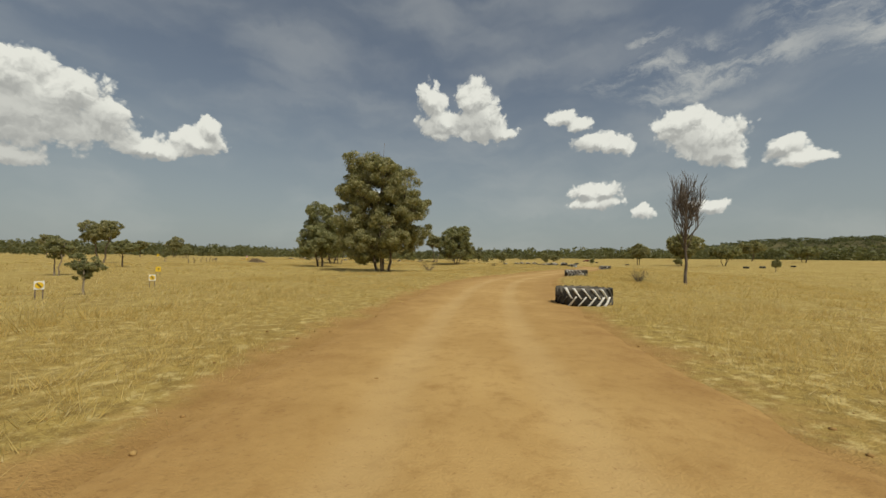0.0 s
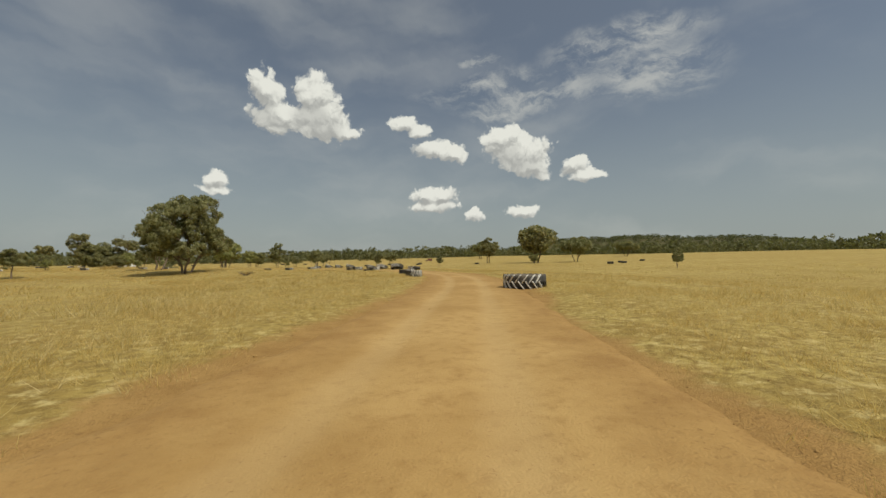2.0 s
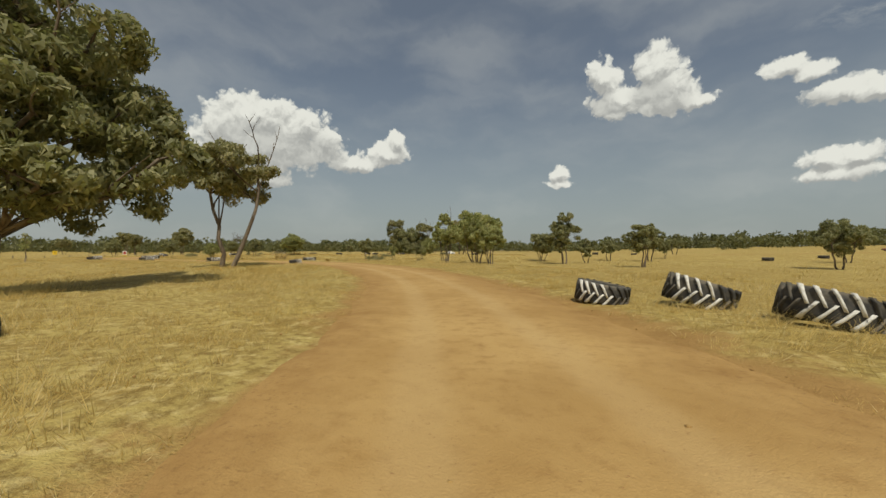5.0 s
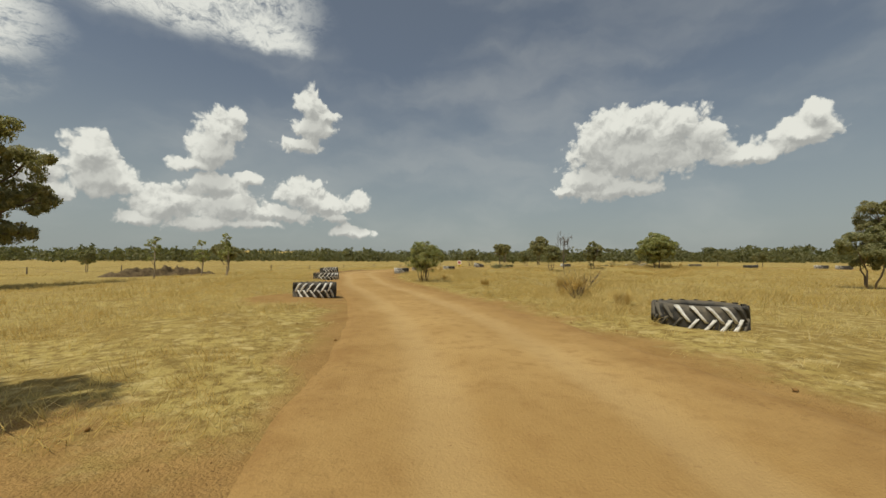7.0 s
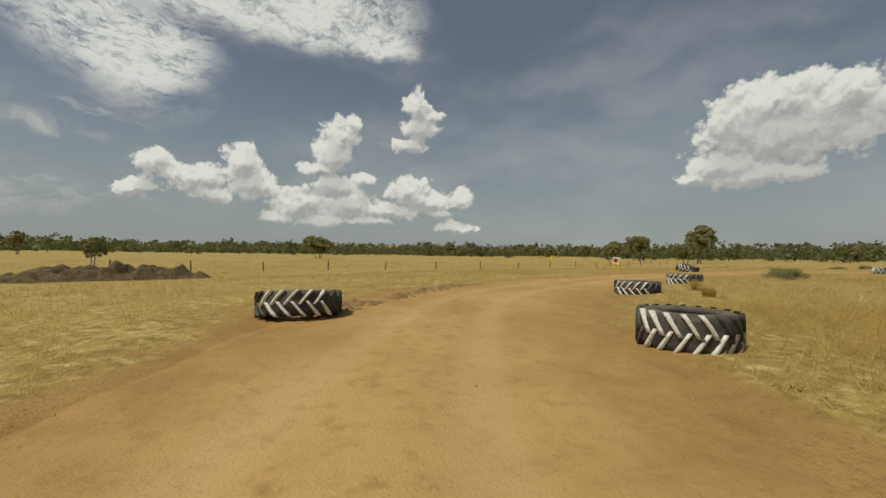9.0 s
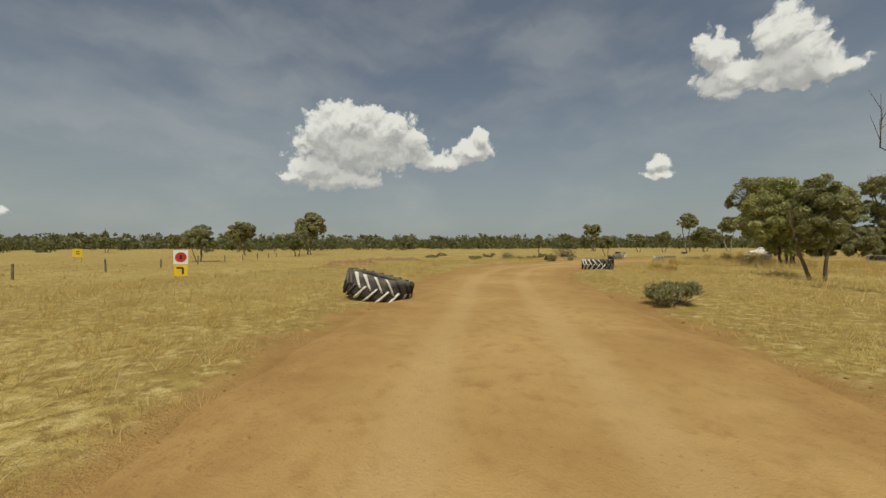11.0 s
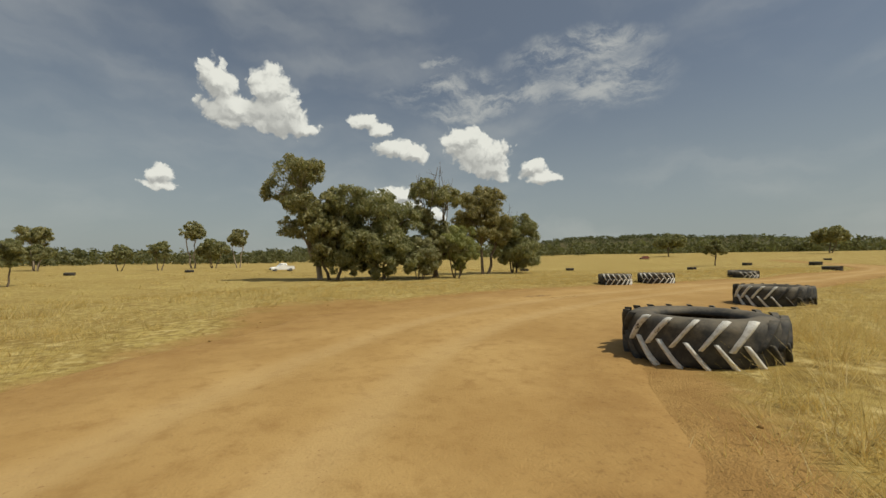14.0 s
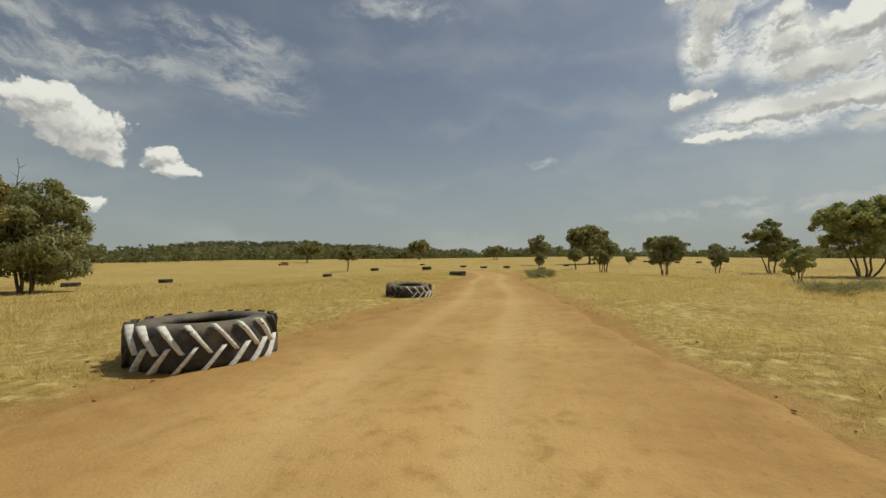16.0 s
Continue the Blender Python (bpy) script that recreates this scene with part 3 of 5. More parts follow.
def casing_mesh(R, w):
    """A worn tyre casing lying flat, its middle open: the section turned about the upright axis."""
    q = [(0.56, 0.16), (0.60, 0.06), (0.72, 0.015), (0.86, 0.03), (0.945, 0.10), (0.975, 0.22), (0.985, 0.5), (0.975, 0.78), (0.945, 0.90), (0.86, 0.97), (0.72, 0.985), (0.60, 0.94), (0.56, 0.84), (0.585, 0.80), (0.64, 0.88), (0.74, 0.925), (0.86, 0.90), (0.925, 0.76), (0.935, 0.5), (0.925, 0.24), (0.86, 0.10), (0.74, 0.075), (0.64, 0.12), (0.585, 0.20)]
    n, k = 40, len(q)
    a = np.arange(n) * 2 * math.pi / n
    r = np.array(q)
    v = np.stack([np.cos(a)[:, None] * r[:, 0] * R, np.sin(a)[:, None] * r[:, 0] * R, 0 * a[:, None] + r[:, 1] * w], -1).reshape(-1, 3)
    i, j = np.meshgrid(np.arange(n), np.arange(k), indexing="ij")
    i2, j2 = (i + 1) % n, (j + 1) % k
    f = np.stack([i * k + j, i2 * k + j, i2 * k + j2, i * k + j2], -1).reshape(-1, 4)
    return mesh_of("casing", v, f, [RUBBER], True)


def lug_mesh(R, w, upper, lean):
    """One raised bar of the tread, from the shoulder slanting to past the middle."""
    rows = []
    steps = 5
    for s in range(steps):
        u = s / (steps - 1)
        z = (0.99 - 0.55 * u) * w if upper else (0.01 + 0.55 * u) * w
        a = lean * (0.02 + 0.30 * u**0.9)
        inset = 0.03 if s == 0 else 0.0
        half = (0.024 + 0.006 * (1 - u)) / R * 0.9
        base, top = 0.955 * R - inset * R, R * (1.035 - inset * 0.6)
        for da, rr in ((-half * 1.35, base), (-half, top), (half, top), (half * 1.35, base)):
            rows.append((rr * math.cos(a + da), rr * math.sin(a + da), z))
    f = []
    for s in range(steps - 1):
        for k in range(3):
            p = s * 4 + k
            f.append((p, p + 1, p + 5, p + 4))
    f += [(0, 3, 2, 1), ((steps - 1) * 4, (steps - 1) * 4 + 1, (steps - 1) * 4 + 2, (steps - 1) * 4 + 3)]
    return mesh_of("lug", rows, f, [PAINT])


TYRE_PARTS = {}


def tyre(x, y, D, w, face, painted=7, lean=1, tilt=(0.0, 0.0), sink=0.04, lugs=19, label="", z=None, one=False, name="tractor_tyre"):
    """A cast-off tractor tyre lying on its side. face: degrees of the turn at which the painted bars look; tilt: its lean and its way."""
    key = (round(D, 1), round(w, 2), lean)
    if key not in TYRE_PARTS:
        R = key[0] / 2
        TYRE_PARTS[key] = (casing_mesh(R, key[1]), lug_mesh(R, key[1], True, lean), lug_mesh(R, key[1], False, lean))
    casing, up, low = TYRE_PARTS[key]
    ob = new(name)
    amount, toward = radians(tilt[0]), radians(tilt[1])
    axis = Vector((-math.sin(toward), math.cos(toward), 0))
    ground_z = (float(lie(x, y)) if z is None else z) - sink + (key[0] / 2 * math.sin(amount) * 0.5)
    ob.matrix_basis = Matrix.Translation((x, y, ground_z)) @ Matrix.Rotation(amount, 4, axis)
    part("casing", casing, ob)
    if one:
        R, bars = key[0] / 2, []
        v, f = [], []
        for src in (up, low):
            co = np.empty(len(src.vertices) * 3, np.float32)
            src.vertices.foreach_get("co", co)
            co = co.reshape(-1, 3)
            for i in range(lugs):
                a = 2 * math.pi * (i + (0.5 if src is low else 0)) / lugs
                c, s = math.cos(a), math.sin(a)
                base = sum(map(len, v))
                v.append(np.stack([co[:, 0] * c - co[:, 1] * s, co[:, 0] * s + co[:, 1] * c, co[:, 2]], -1))
                f += [[base + k for k in p.vertices] for p in src.polygons]
        part("tread", mesh_of("tread", np.concatenate(v), f, [RUBBER]), ob)
    else:
        first = round((face - 8) / 360 * lugs)
        for src, half in ((up, 0.0), (low, 0.5)):
            for i in range(lugs):
                bar = part("lug", src, ob, m=Matrix.Rotation(2 * math.pi * (i + half) / lugs, 4, "Z"))
                near = (i - first + lugs // 2) % lugs - lugs // 2
                bar.material_slots[0].link = "OBJECT"
                bar.material_slots[0].material = PAINT if -painted // 2 < near <= painted // 2 else RUBBER
                if bar.material_slots[0].material is PAINT and i == first:
                    bar["label"] = "tread bar painted white"
    return tagged(ob, label or "big black tractor tyre lying flat, tread bars painted white", "tyre", "tyres along the track")


# x, y, diameter, width, turn of the painted side, painted bars, slant, tilt, sink
FIRST_TYRES = [
    (4.6, 12.4, 1.75, 0.58, 245, 7, 1, (0, 0), 0.04), (12.1, 34.7, 2.0, 0.6, 235, 8, 1, (0, 0), 0.05),
    (29.25, 69.3, 1.95, 0.68, 240, 11, -1, (0, 0), 0.04), (28.75, 84.0, 1.42, 0.52, 300, 8, -1, (0, 0), 0.04),
    (30.2, 90.6, 1.45, 0.5, 305, 7, -1, (0, 0), 0.04), (30.15, 104.25, 1.38, 0.52, 305, 8, -1, (5, 180), 0.05),
    (28.7, 108.3, 1.35, 0.52, 300, 7, -1, (0, 0), 0.05), (23.6, 120.5, 1.5, 0.46, 320, 7, -1, (0, 0), 0.05),
    (20.2, 121.9, 1.3, 0.42, 320, 5, -1, (0, 0), 0.05),
]
BEND_TYRES = [
    (36.1, 106.0, 1.8, 0.52, 215, 7, -1, (4, 20), 0.09), (34.9, 110.4, 1.85, 0.62, 225, 8, 1, (24, 60), 0.14),
    (33.8, 115.2, 1.8, 0.6, 225, 9, 1, (22, 40), 0.2), (33.0, 119.4, 1.7, 0.55, 225, 5, 1, (20, 30), 0.2),
    (31.0, 128.6, 1.7, 0.6, 235, 7, 1, (18, 30), 0.12), (29.0, 129.8, 1.5, 0.58, 235, 6, 1, (16, 20), 0.12),
    (27.4, 131.6, 1.5, 0.62, 240, 6, 1, (18, 10), 0.12), (25.4, 131.4, 1.3, 0.5, 240, 5, 1, (10, 0), 0.1),
]
WEST_TYRES = [
    (-2.8, 149.8, 1.14, 0.42, 15, 7, 1, (6, 250), 0.03), (-16.2, 150.85, 1.38, 0.48, 15, 9, -1, (0, 0), 0.04),
    (-28.75, 150.8, 1.56, 0.48, 20, 9, -1, (0, 0), 0.05), (-40.6, 150.7, 1.7, 0.5, 20, 8, -1, (8, 200), 0.05),
    (-8.85, 158.1, 1.58, 0.5, 320, 6, 1, (0, 0), 0.1), (-38.4, 157.1, 1.42, 0.56, 320, 7, 1, (0, 0), 0.05),
    (-46.1, 160.2, 1.5, 0.48, 330, 7, -1, (0, 0), 0.05), (-51.9, 165.4, 1.6, 0.5, 320, 7, -1, (0, 0), 0.05),
    (-67.3, 175.1, 1.8, 0.62, 290, 6, 1, (14, 40), 0.12),
]
LAST_TYRES = [
    (-66.2, 191.6, 1.78, 0.6, 250, 7, 1, (0, 0), 0.05), (-64.3, 203.9, 1.6, 0.58, 240, 8, 1, (0, 0), 0.05),
    (-69.6, 211.8, 1.75, 0.5, 300, 9, 1, (12, 200), 0.08), (-58.1, 212.2, 2.05, 0.66, 215, 8, -1, (0, 0), 0.05),
    (-50.15, 214.45, 1.9, 0.64, 175, 6, -1, (0, 0), 0.06), (-45.9, 223.0, 1.7, 0.62, 240, 10, 1, (0, 0), 0.05),
    (-42.9, 222.65, 1.85, 0.62, 225, 10, 1, (0, 0), 0.05), (-33.2, 222.7, 1.8, 0.48, 225, 4, 1, (4, 220), 0.08),
]
TYRES = FIRST_TYRES + BEND_TYRES + WEST_TYRES + LAST_TYRES
for row in TYRES:
    x, y, D, w, face, painted, slant, tilt, sink = row
    tyre(x, y, D * 0.95, w, face, max(4, round(painted * 0.66)), slant, tilt, sink)
# tyres out in the paddocks, without paint
for x, y, D, w in ((-11.0, 224.8, 1.5, 0.5), (37.6, 111.0, 0.8, 0.3), (17.0, 123.3, 1.0, 0.3), (29.4, 105.0, 1.0, 0.3), (27.9, 109.6, 1.0, 0.36), (-6.0, 264, 1.5, 0.5), (10.0, 250, 1.4, 0.5),
                   (118.0, 150.0, 1.9, 0.8), (126.0, 152.0, 1.9, 0.8), (131.0, 158.0, 1.7, 0.7), (150.0, 165.0, 1.8, 0.7), (98.0, 205.0, 1.8, 0.7), (78.0, 225.0, 2.0, 0.7), (84.0, 240.0, 2.0, 0.7), (66.0, 231.0, 1.8, 0.7), (52.0, 215.0, 1.8, 0.7), (104.0, 260.0, 1.9, 0.7), (20.0, 236.0, 1.6, 0.6), (30.0, 250.0, 1.6, 0.6), (-14.0, 268.0, 1.6, 0.5), (-90.0, 305.0, 1.6, 0.6), (-72.0, 312.0, 1.7, 0.6)):
    tyre(x, y, D, w, 0, 0, 1, (0, 0), 0.03, one=True, label="old black tractor tyre lying in dry grass")

# ---- trees ----


def tube(path, radii, sides=6):
    """A tapered limb along a path."""
    path = [Vector(p) for p in path]
    v, f = [], []
    for i, p in enumerate(path):
        d = (path[min(i + 1, len(path) - 1)] - path[max(i - 1, 0)]).normalized()
        a = d.orthogonal().normalized()
        b = d.cross(a)
        for k in range(sides):
            t = 2 * math.pi * k / sides
            v.append(p + (a * math.cos(t) + b * math.sin(t)) * radii[i])
    for i in range(len(path) - 1):
        for k in range(sides):
            k2 = (k + 1) % sides
            f.append((i * sides + k, i * sides + k2, (i + 1) * sides + k2, (i + 1) * sides + k))
    return v, f


def limb(rnd, start, end, r0, r1, bend=0.15, steps=5, sides=6, shake=0.025):
    start, end = Vector(start), Vector(end)
    span = (end - start).length
    path, radii = [], []
    off = Vector((rnd.uniform(-1, 1), rnd.uniform(-1, 1), rnd.uniform(-0.2, 0.6))) * span * bend
    for i in range(steps + 1):
        u = i / steps
        jit = Vector((rnd.uniform(-1, 1), rnd.uniform(-1, 1), rnd.uniform(-1, 1))) * span * shake * (0 < i < steps)
        path.append(start.lerp(end, u) + off * math.sin(math.pi * u) + jit)
        radii.append(r0 + (r1 - r0) * u**0.8)
    return tube(path, radii, sides), path


def join(name, pieces, material, smooth=True):
    v, f = [], []
    for pv, pf in pieces:
        base = len(v)
        v += [tuple(p) for p in pv]
        f += [tuple(i + base for i in q) for q in pf]
    return mesh_of(name, v, f, [material], smooth)


def leaf_cards(r, centres, spread, count, size, droop, flat=1.0):
    """Leaves scattered in rounded clumps: pointed blades that hang by droop."""
    c = np.repeat(centres, count, 0)
    s = np.repeat(spread, count, 0)
    n = len(c)
    d = r.normal(size=(n, 3))
    d /= np.linalg.norm(d, axis=1)[:, None]
    rad = r.beta(2.6, 1.6, (n, 1)) * 1.12
    p = c + d * rad * s * np.array([1, 1, flat])
    out = d * 0.6 + r.normal(size=(n, 3)) * 0.7
    out[:, 2] -= droop
    out /= np.linalg.norm(out, axis=1)[:, None]
    side = np.cross(out, r.normal(size=(n, 3)))
    side /= np.linalg.norm(side, axis=1)[:, None] + 1e-9
    length = size[0] * r.uniform(0.6, 1.4, (n, 1))
    wide = size[1] * r.uniform(0.6, 1.3, (n, 1))
    v = np.stack([p - out * length * 0.5 + side * wide * 0.6, p + out * length * 0.5, p - out * length * 0.5 - side * wide * 0.6], 1).reshape(-1, 3)
    f = np.arange(3 * n).reshape(-1, 3)
    return v, f


def foliage(r, lobes, leaf, cover, cap, droop):
    """Leaves on billowing lobes: each lobe is covered with small rounded sprays, whose leaves lie along the spray's skin and hang by droop."""
    area = sum(4 * math.pi * s * s for _, s in lobes) * cover
    need = area / (0.5 * leaf[0] * leaf[1])
    grow = math.sqrt(max(1.0, need / cap))
    need = min(need, cap)
    total = sum(s * s for _, s in lobes)
    at, out = [], []
    for c, s in lobes:
        n = max(24, int(need * s * s / total))
        m = int(min(34, max(7, 9 + 5 * s)))
        d = r.normal(size=(m, 3))
        d[:, 2] = d[:, 2] * 0.8 + 0.25
        d /= np.linalg.norm(d, axis=1)[:, None]
        q = s * r.uniform(0.24, 0.44, m)
        mid = np.asarray(c) + d * (s - 0.75 * q[:, None]) * r.uniform(0.72, 1.12, (m, 1)) * np.array([1, 1, 0.86])
        k = r.randint(0, m, n)
        e = r.normal(size=(n, 3)) + 0.55 * d[k]
        e[:, 2] += 0.2
        e /= np.linalg.norm(e, axis=1)[:, None]
        at.append(mid[k] + e * q[k, None] * r.beta(4.0, 1.5, (n, 1)) * np.array([1.05, 1.05, 0.8]))
        out.append(e)
    p, e = np.concatenate(at), np.concatenate(out)
    n = len(p)
    face = e + r.normal(size=(n, 3)) * 0.55
    along = r.normal(size=(n, 3)) + np.array([0, 0, -1.6 * droop])
    along -= face * ((along * face).sum(1) / (face * face).sum(1))[:, None]
    along /= np.linalg.norm(along, axis=1)[:, None] + 1e-9
    side = np.cross(face, along)
    side /= np.linalg.norm(side, axis=1)[:, None] + 1e-9
    length = leaf[0] * grow * r.uniform(0.6, 1.4, (n, 1))
    broad = leaf[1] * grow * r.uniform(0.6, 1.4, (n, 1))
    v = np.stack([p - along * length * 0.45 + side * broad * 0.5, p + along * length * 0.55, p - along * length * 0.45 - side * broad * 0.5], 1).reshape(-1, 3)
    return v, np.arange(3 * n).reshape(-1, 3)


def shaped(r, face, rows, deep=0.55):
    """Lobes of a crown from rows of metres to the right, up, and radius, as it stands when one looks along the turn face; each is repeated at other depths."""
    a = radians(face)
    right, back = np.array([math.cos(a), math.sin(a), 0]), np.array([-math.sin(a), math.cos(a), 0])
    span = max(abs(u) + q for u, _, q in rows)
    out = []
    for k, (u, z, q) in enumerate(rows):
        room = deep * math.sqrt(max(0.1, span * span - u * u))
        side = 1 if k % 2 else -1
        out.append((right * u + back * side * room * r.uniform(0.1, 0.5) + np.array([0, 0, z]), q))
        out.append((right * (u * 0.75 + r.uniform(-0.2, 0.2) * q) - back * side * room * r.uniform(0.6, 1.0) + np.array([0, 0, z - r.uniform(0.1, 0.3) * q]), q * r.uniform(0.75, 0.95)))
    return out


def tree(x, y, h, wide, low=0.25, leaves=GUM, bark=BARK, clumps=26, card=(0.55, 0.22), droop=0.5, stems=1, lean=(0, 0), bare=0, seed=0, lobe=0.0,
         label="", category="tree", name="gum_tree", cover=1.3, shape=None, face=0.0, cap=0):
    """A tree: stems that fork into limbs, each limb bearing a billow of leaves inside an uneven crown that starts at low x h, or in the lobes of shape."""
    r, rnd = np.random.RandomState(seed), random.Random(seed)
    gz = float(lie(x, y))
    ob = new(name)
    ob.matrix_basis = Matrix.Translation((x, y, gz - 0.05))
    near = float(off_track(x, y)) < 75
    leaf = (card[0] * 0.5, card[1] * 0.55) if near else (card[0] * 0.8, card[1] * 0.9)
    if h < 8.6:
        low *= 0.6
    R, z0 = wide / 2, low * h
    ch = h - z0
    if shape:
        lobes = shaped(r, face, shape)
    else:
        lobes, tries = [], 0
        want = max(7, min(26, clumps // 3))
        while len(lobes) < want and tries < 3000:
            tries += 1
            u = r.uniform(-1, 1, 3)
            if u @ u > 1 or (u @ u < 0.2 and r.rand() < 0.6):
                continue
            size = wide * r.uniform(0.15, 0.25) * (1.12 if want < 10 else 1.0)
            size = min(size, ch * 0.34)
            slim = 1.0 - 0.34 * max(u[2], 0) ** 2 - 0.12 * max(-u[2], 0)
            p = np.array([u[0] * (R - size) * slim + lean[0] * (u[2] + 1) / 2, u[1] * (R - size) * slim + lean[1] * (u[2] + 1) / 2, z0 + size + (ch - 1.95 * size) * (0.5 + 0.5 * u[2])])
            p[2] += lobe * ch * 0.06 * math.sin(3 * math.atan2(u[1], u[0]) + seed)
            if tries < 1500 and any(np.linalg.norm(p - q) < 0.48 * (size + s2) for q, s2 in lobes):
                continue
            lobes.append((p, size))
    pieces, tops = [], []
    girth = 0.017 * h + 0.010 * wide
    for k in range(stems):
        a = 2 * math.pi * (k + 0.3 * rnd.random()) / stems
        foot = Vector((0.05 * wide * math.cos(a) * (stems > 1), 0.05 * wide * math.sin(a) * (stems > 1), -0.15))
        top = Vector((R * 0.42 * math.cos(a) * (stems > 1) + lean[0] * 0.5 + rnd.uniform(-0.1, 0.1) * R, R * 0.42 * math.sin(a) * (stems > 1) + lean[1] * 0.5 + rnd.uniform(-0.1, 0.1) * R, z0 + ch * 0.62))
        g = girth / math.sqrt(stems)
        piece, path = limb(rnd, foot, top, g, g * 0.36, 0.07, 7, 8)
        pieces.append(piece)
        tops.append((path, g))
    for c, s in lobes:
        path, g = min(tops, key=lambda q: (q[0][-1].xy - Vector(c[:2])).length)
        k = min(range(2, len(path)), key=lambda i: abs(path[i].z - (c[2] - 0.45 * (Vector(c[:2]) - path[i].xy).length - 0.1 * ch)))
        piece, way_up = limb(rnd, path[k], c, g * (0.46 - 0.03 * k), 0.006 * wide, 0.12, 4, 5)
        pieces.append(piece)
        for _ in range(3 if near else 0):
            d = Vector((rnd.uniform(-1, 1), rnd.uniform(-1, 1), rnd.uniform(-0.3, 1))).normalized()
            piece, _ = limb(rnd, way_up[rnd.randrange(2, 5)], Vector(c) + d * s * 0.8, 0.005 * wide, 0.008, 0.1, 3, 4)
            pieces.append(piece)
    for k in range(bare):
        path, g = tops[k % len(tops)]
        s = path[rnd.randrange(3, len(path))]
        a = rnd.uniform(0, 6.283)
        e = s + Vector((math.cos(a) * R * rnd.uniform(0.2, 0.6), math.sin(a) * R * rnd.uniform(0.2, 0.6), h * 1.05 - s.z + rnd.uniform(-0.12, 0.06) * h))
        piece, way_up = limb(rnd, s, e, g * 0.35, 0.02, 0.1, 6, 5)
        pieces.append(piece)
        for q in way_up[3:6]:
            piece, _ = limb(rnd, q, q + Vector((rnd.uniform(-1, 1), rnd.uniform(-1, 1), rnd.uniform(0.3, 1))) * 0.09 * h, 0.03, 0.008, 0.1, 3, 4)
            pieces.append(piece)
    part("trunk", join("trunk", pieces, bark), ob, "")
    v, f = foliage(r, lobes, leaf, cover, cap or (17000 if near else 7000), droop)
    part("crown", mesh_of("crown", v, f, [leaves]), ob)
    return tagged(ob, label or "grey-green gum tree with a rounded crown", category, "scattered paddock trees")


def dead_tree(x, y, h, wide, seed, twigs=26, label=""):
    """A bare upswept tree: a single stem and many thin limbs that rise close together."""
    rnd = random.Random(seed)
    ob = new("dead_tree")
    ob.matrix_basis = Matrix.Translation((x, y, float(lie(x, y)) - 0.05))
    piece, path = limb(rnd, (0, 0, -0.1), (rnd.uniform(-0.05, 0.05) * h, 0.02 * h, h * 0.92), 0.016 * h, 0.008, 0.02, 9, 8, 0.006)
    stem = join("trunk", [piece], DEAD)
    pieces = []
    for k in range(twigs):
        s = path[rnd.randrange(3, 9)]
        a = rnd.uniform(0, 6.283)
        reach = wide / 2 * rnd.uniform(0.35, 1.0)
        e = Vector((s.x + math.cos(a) * reach * 0.72, s.y + math.sin(a) * reach * 0.72, min(h * rnd.uniform(0.62, 1.0), s.z + h * 0.55)))
        mid = s.lerp(e, 0.45) + Vector((math.cos(a), math.sin(a), -0.2)) * reach * 0.42
        t = tube([s, s.lerp(mid, 0.6), mid, mid.lerp(e, 0.55) + Vector((0, 0, 0.02 * h)), e], [0.0045 * h, 0.0038 * h, 0.003 * h, 0.0022 * h, 0.001 * h], 5)
        pieces.append(t)
        for _ in range(7):
            b = mid.lerp(e, rnd.random())
            c = b + Vector((rnd.uniform(-1, 1) * 0.1, rnd.uniform(-1, 1) * 0.1, rnd.uniform(0.1, 0.22))) * h * 0.6
            pieces.append(tube([b, b.lerp(c, 0.5), c], [0.0018 * h, 0.0014 * h, 0.0007 * h], 4))
    part("trunk", stem, ob)
    part("branch_crown", join("branch_crown", pieces, DEAD), ob)
    return tagged(ob, label or "bare dead tree with thin upswept branches", "dead tree", "scattered paddock trees")


# crowns of the greatest trees: metres to the right of the foot, up, and radius of each billow
GREAT_GUM = [(-3.4, 16.6, 3.4), (0.4, 16.0, 3.0), (3.2, 13.6, 3.4), (-4.6, 13.0, 3.2), (-0.8, 12.2, 3.6), (4.8, 9.8, 3.2), (-4.4, 8.8, 3.5), (0.6, 8.4, 3.6), (5.8, 6.2, 2.5), (-4.8, 5.0, 3.0), (-1.0, 4.8, 3.2), (3.0, 5.2, 2.9), (-3.6, 2.4, 2.0)]
BEND_GUM = [(1.6, 11.0, 2.2), (-0.4, 10.6, 2.2), (3.4, 9.4, 2.0), (-2.4, 9.2, 2.3), (-4.4, 8.4, 1.9), (-5.6, 6.4, 1.7), (-4.0, 5.6, 2.1), (-1.4, 6.8, 2.4), (1.6, 7.4, 2.6), (4.2, 6.6, 2.2), (5.8, 5.2, 1.6), (4.0, 4.0, 1.8), (-5.2, 4.0, 1.4), (-2.4, 4.2, 2.0), (0.6, 4.8, 2.0), (-4.2, 3.2, 1.3), (2.2, 4.0, 1.7)]
TALL_GUM = [(-2.6, 14.0, 2.2), (-4.6, 12.0, 2.2), (-1.0, 11.6, 2.4), (1.6, 10.6, 2.1), (3.6, 9.0, 1.8), (-3.6, 9.0, 2.4), (0.4, 8.2, 2.5), (4.4, 6.8, 1.6), (2.6, 5.6, 1.8), (-1.6, 5.6, 2.1), (-4.8, 6.0, 2.0), (3.4, 4.0, 1.2), (0.6, 3.8, 1.3)]

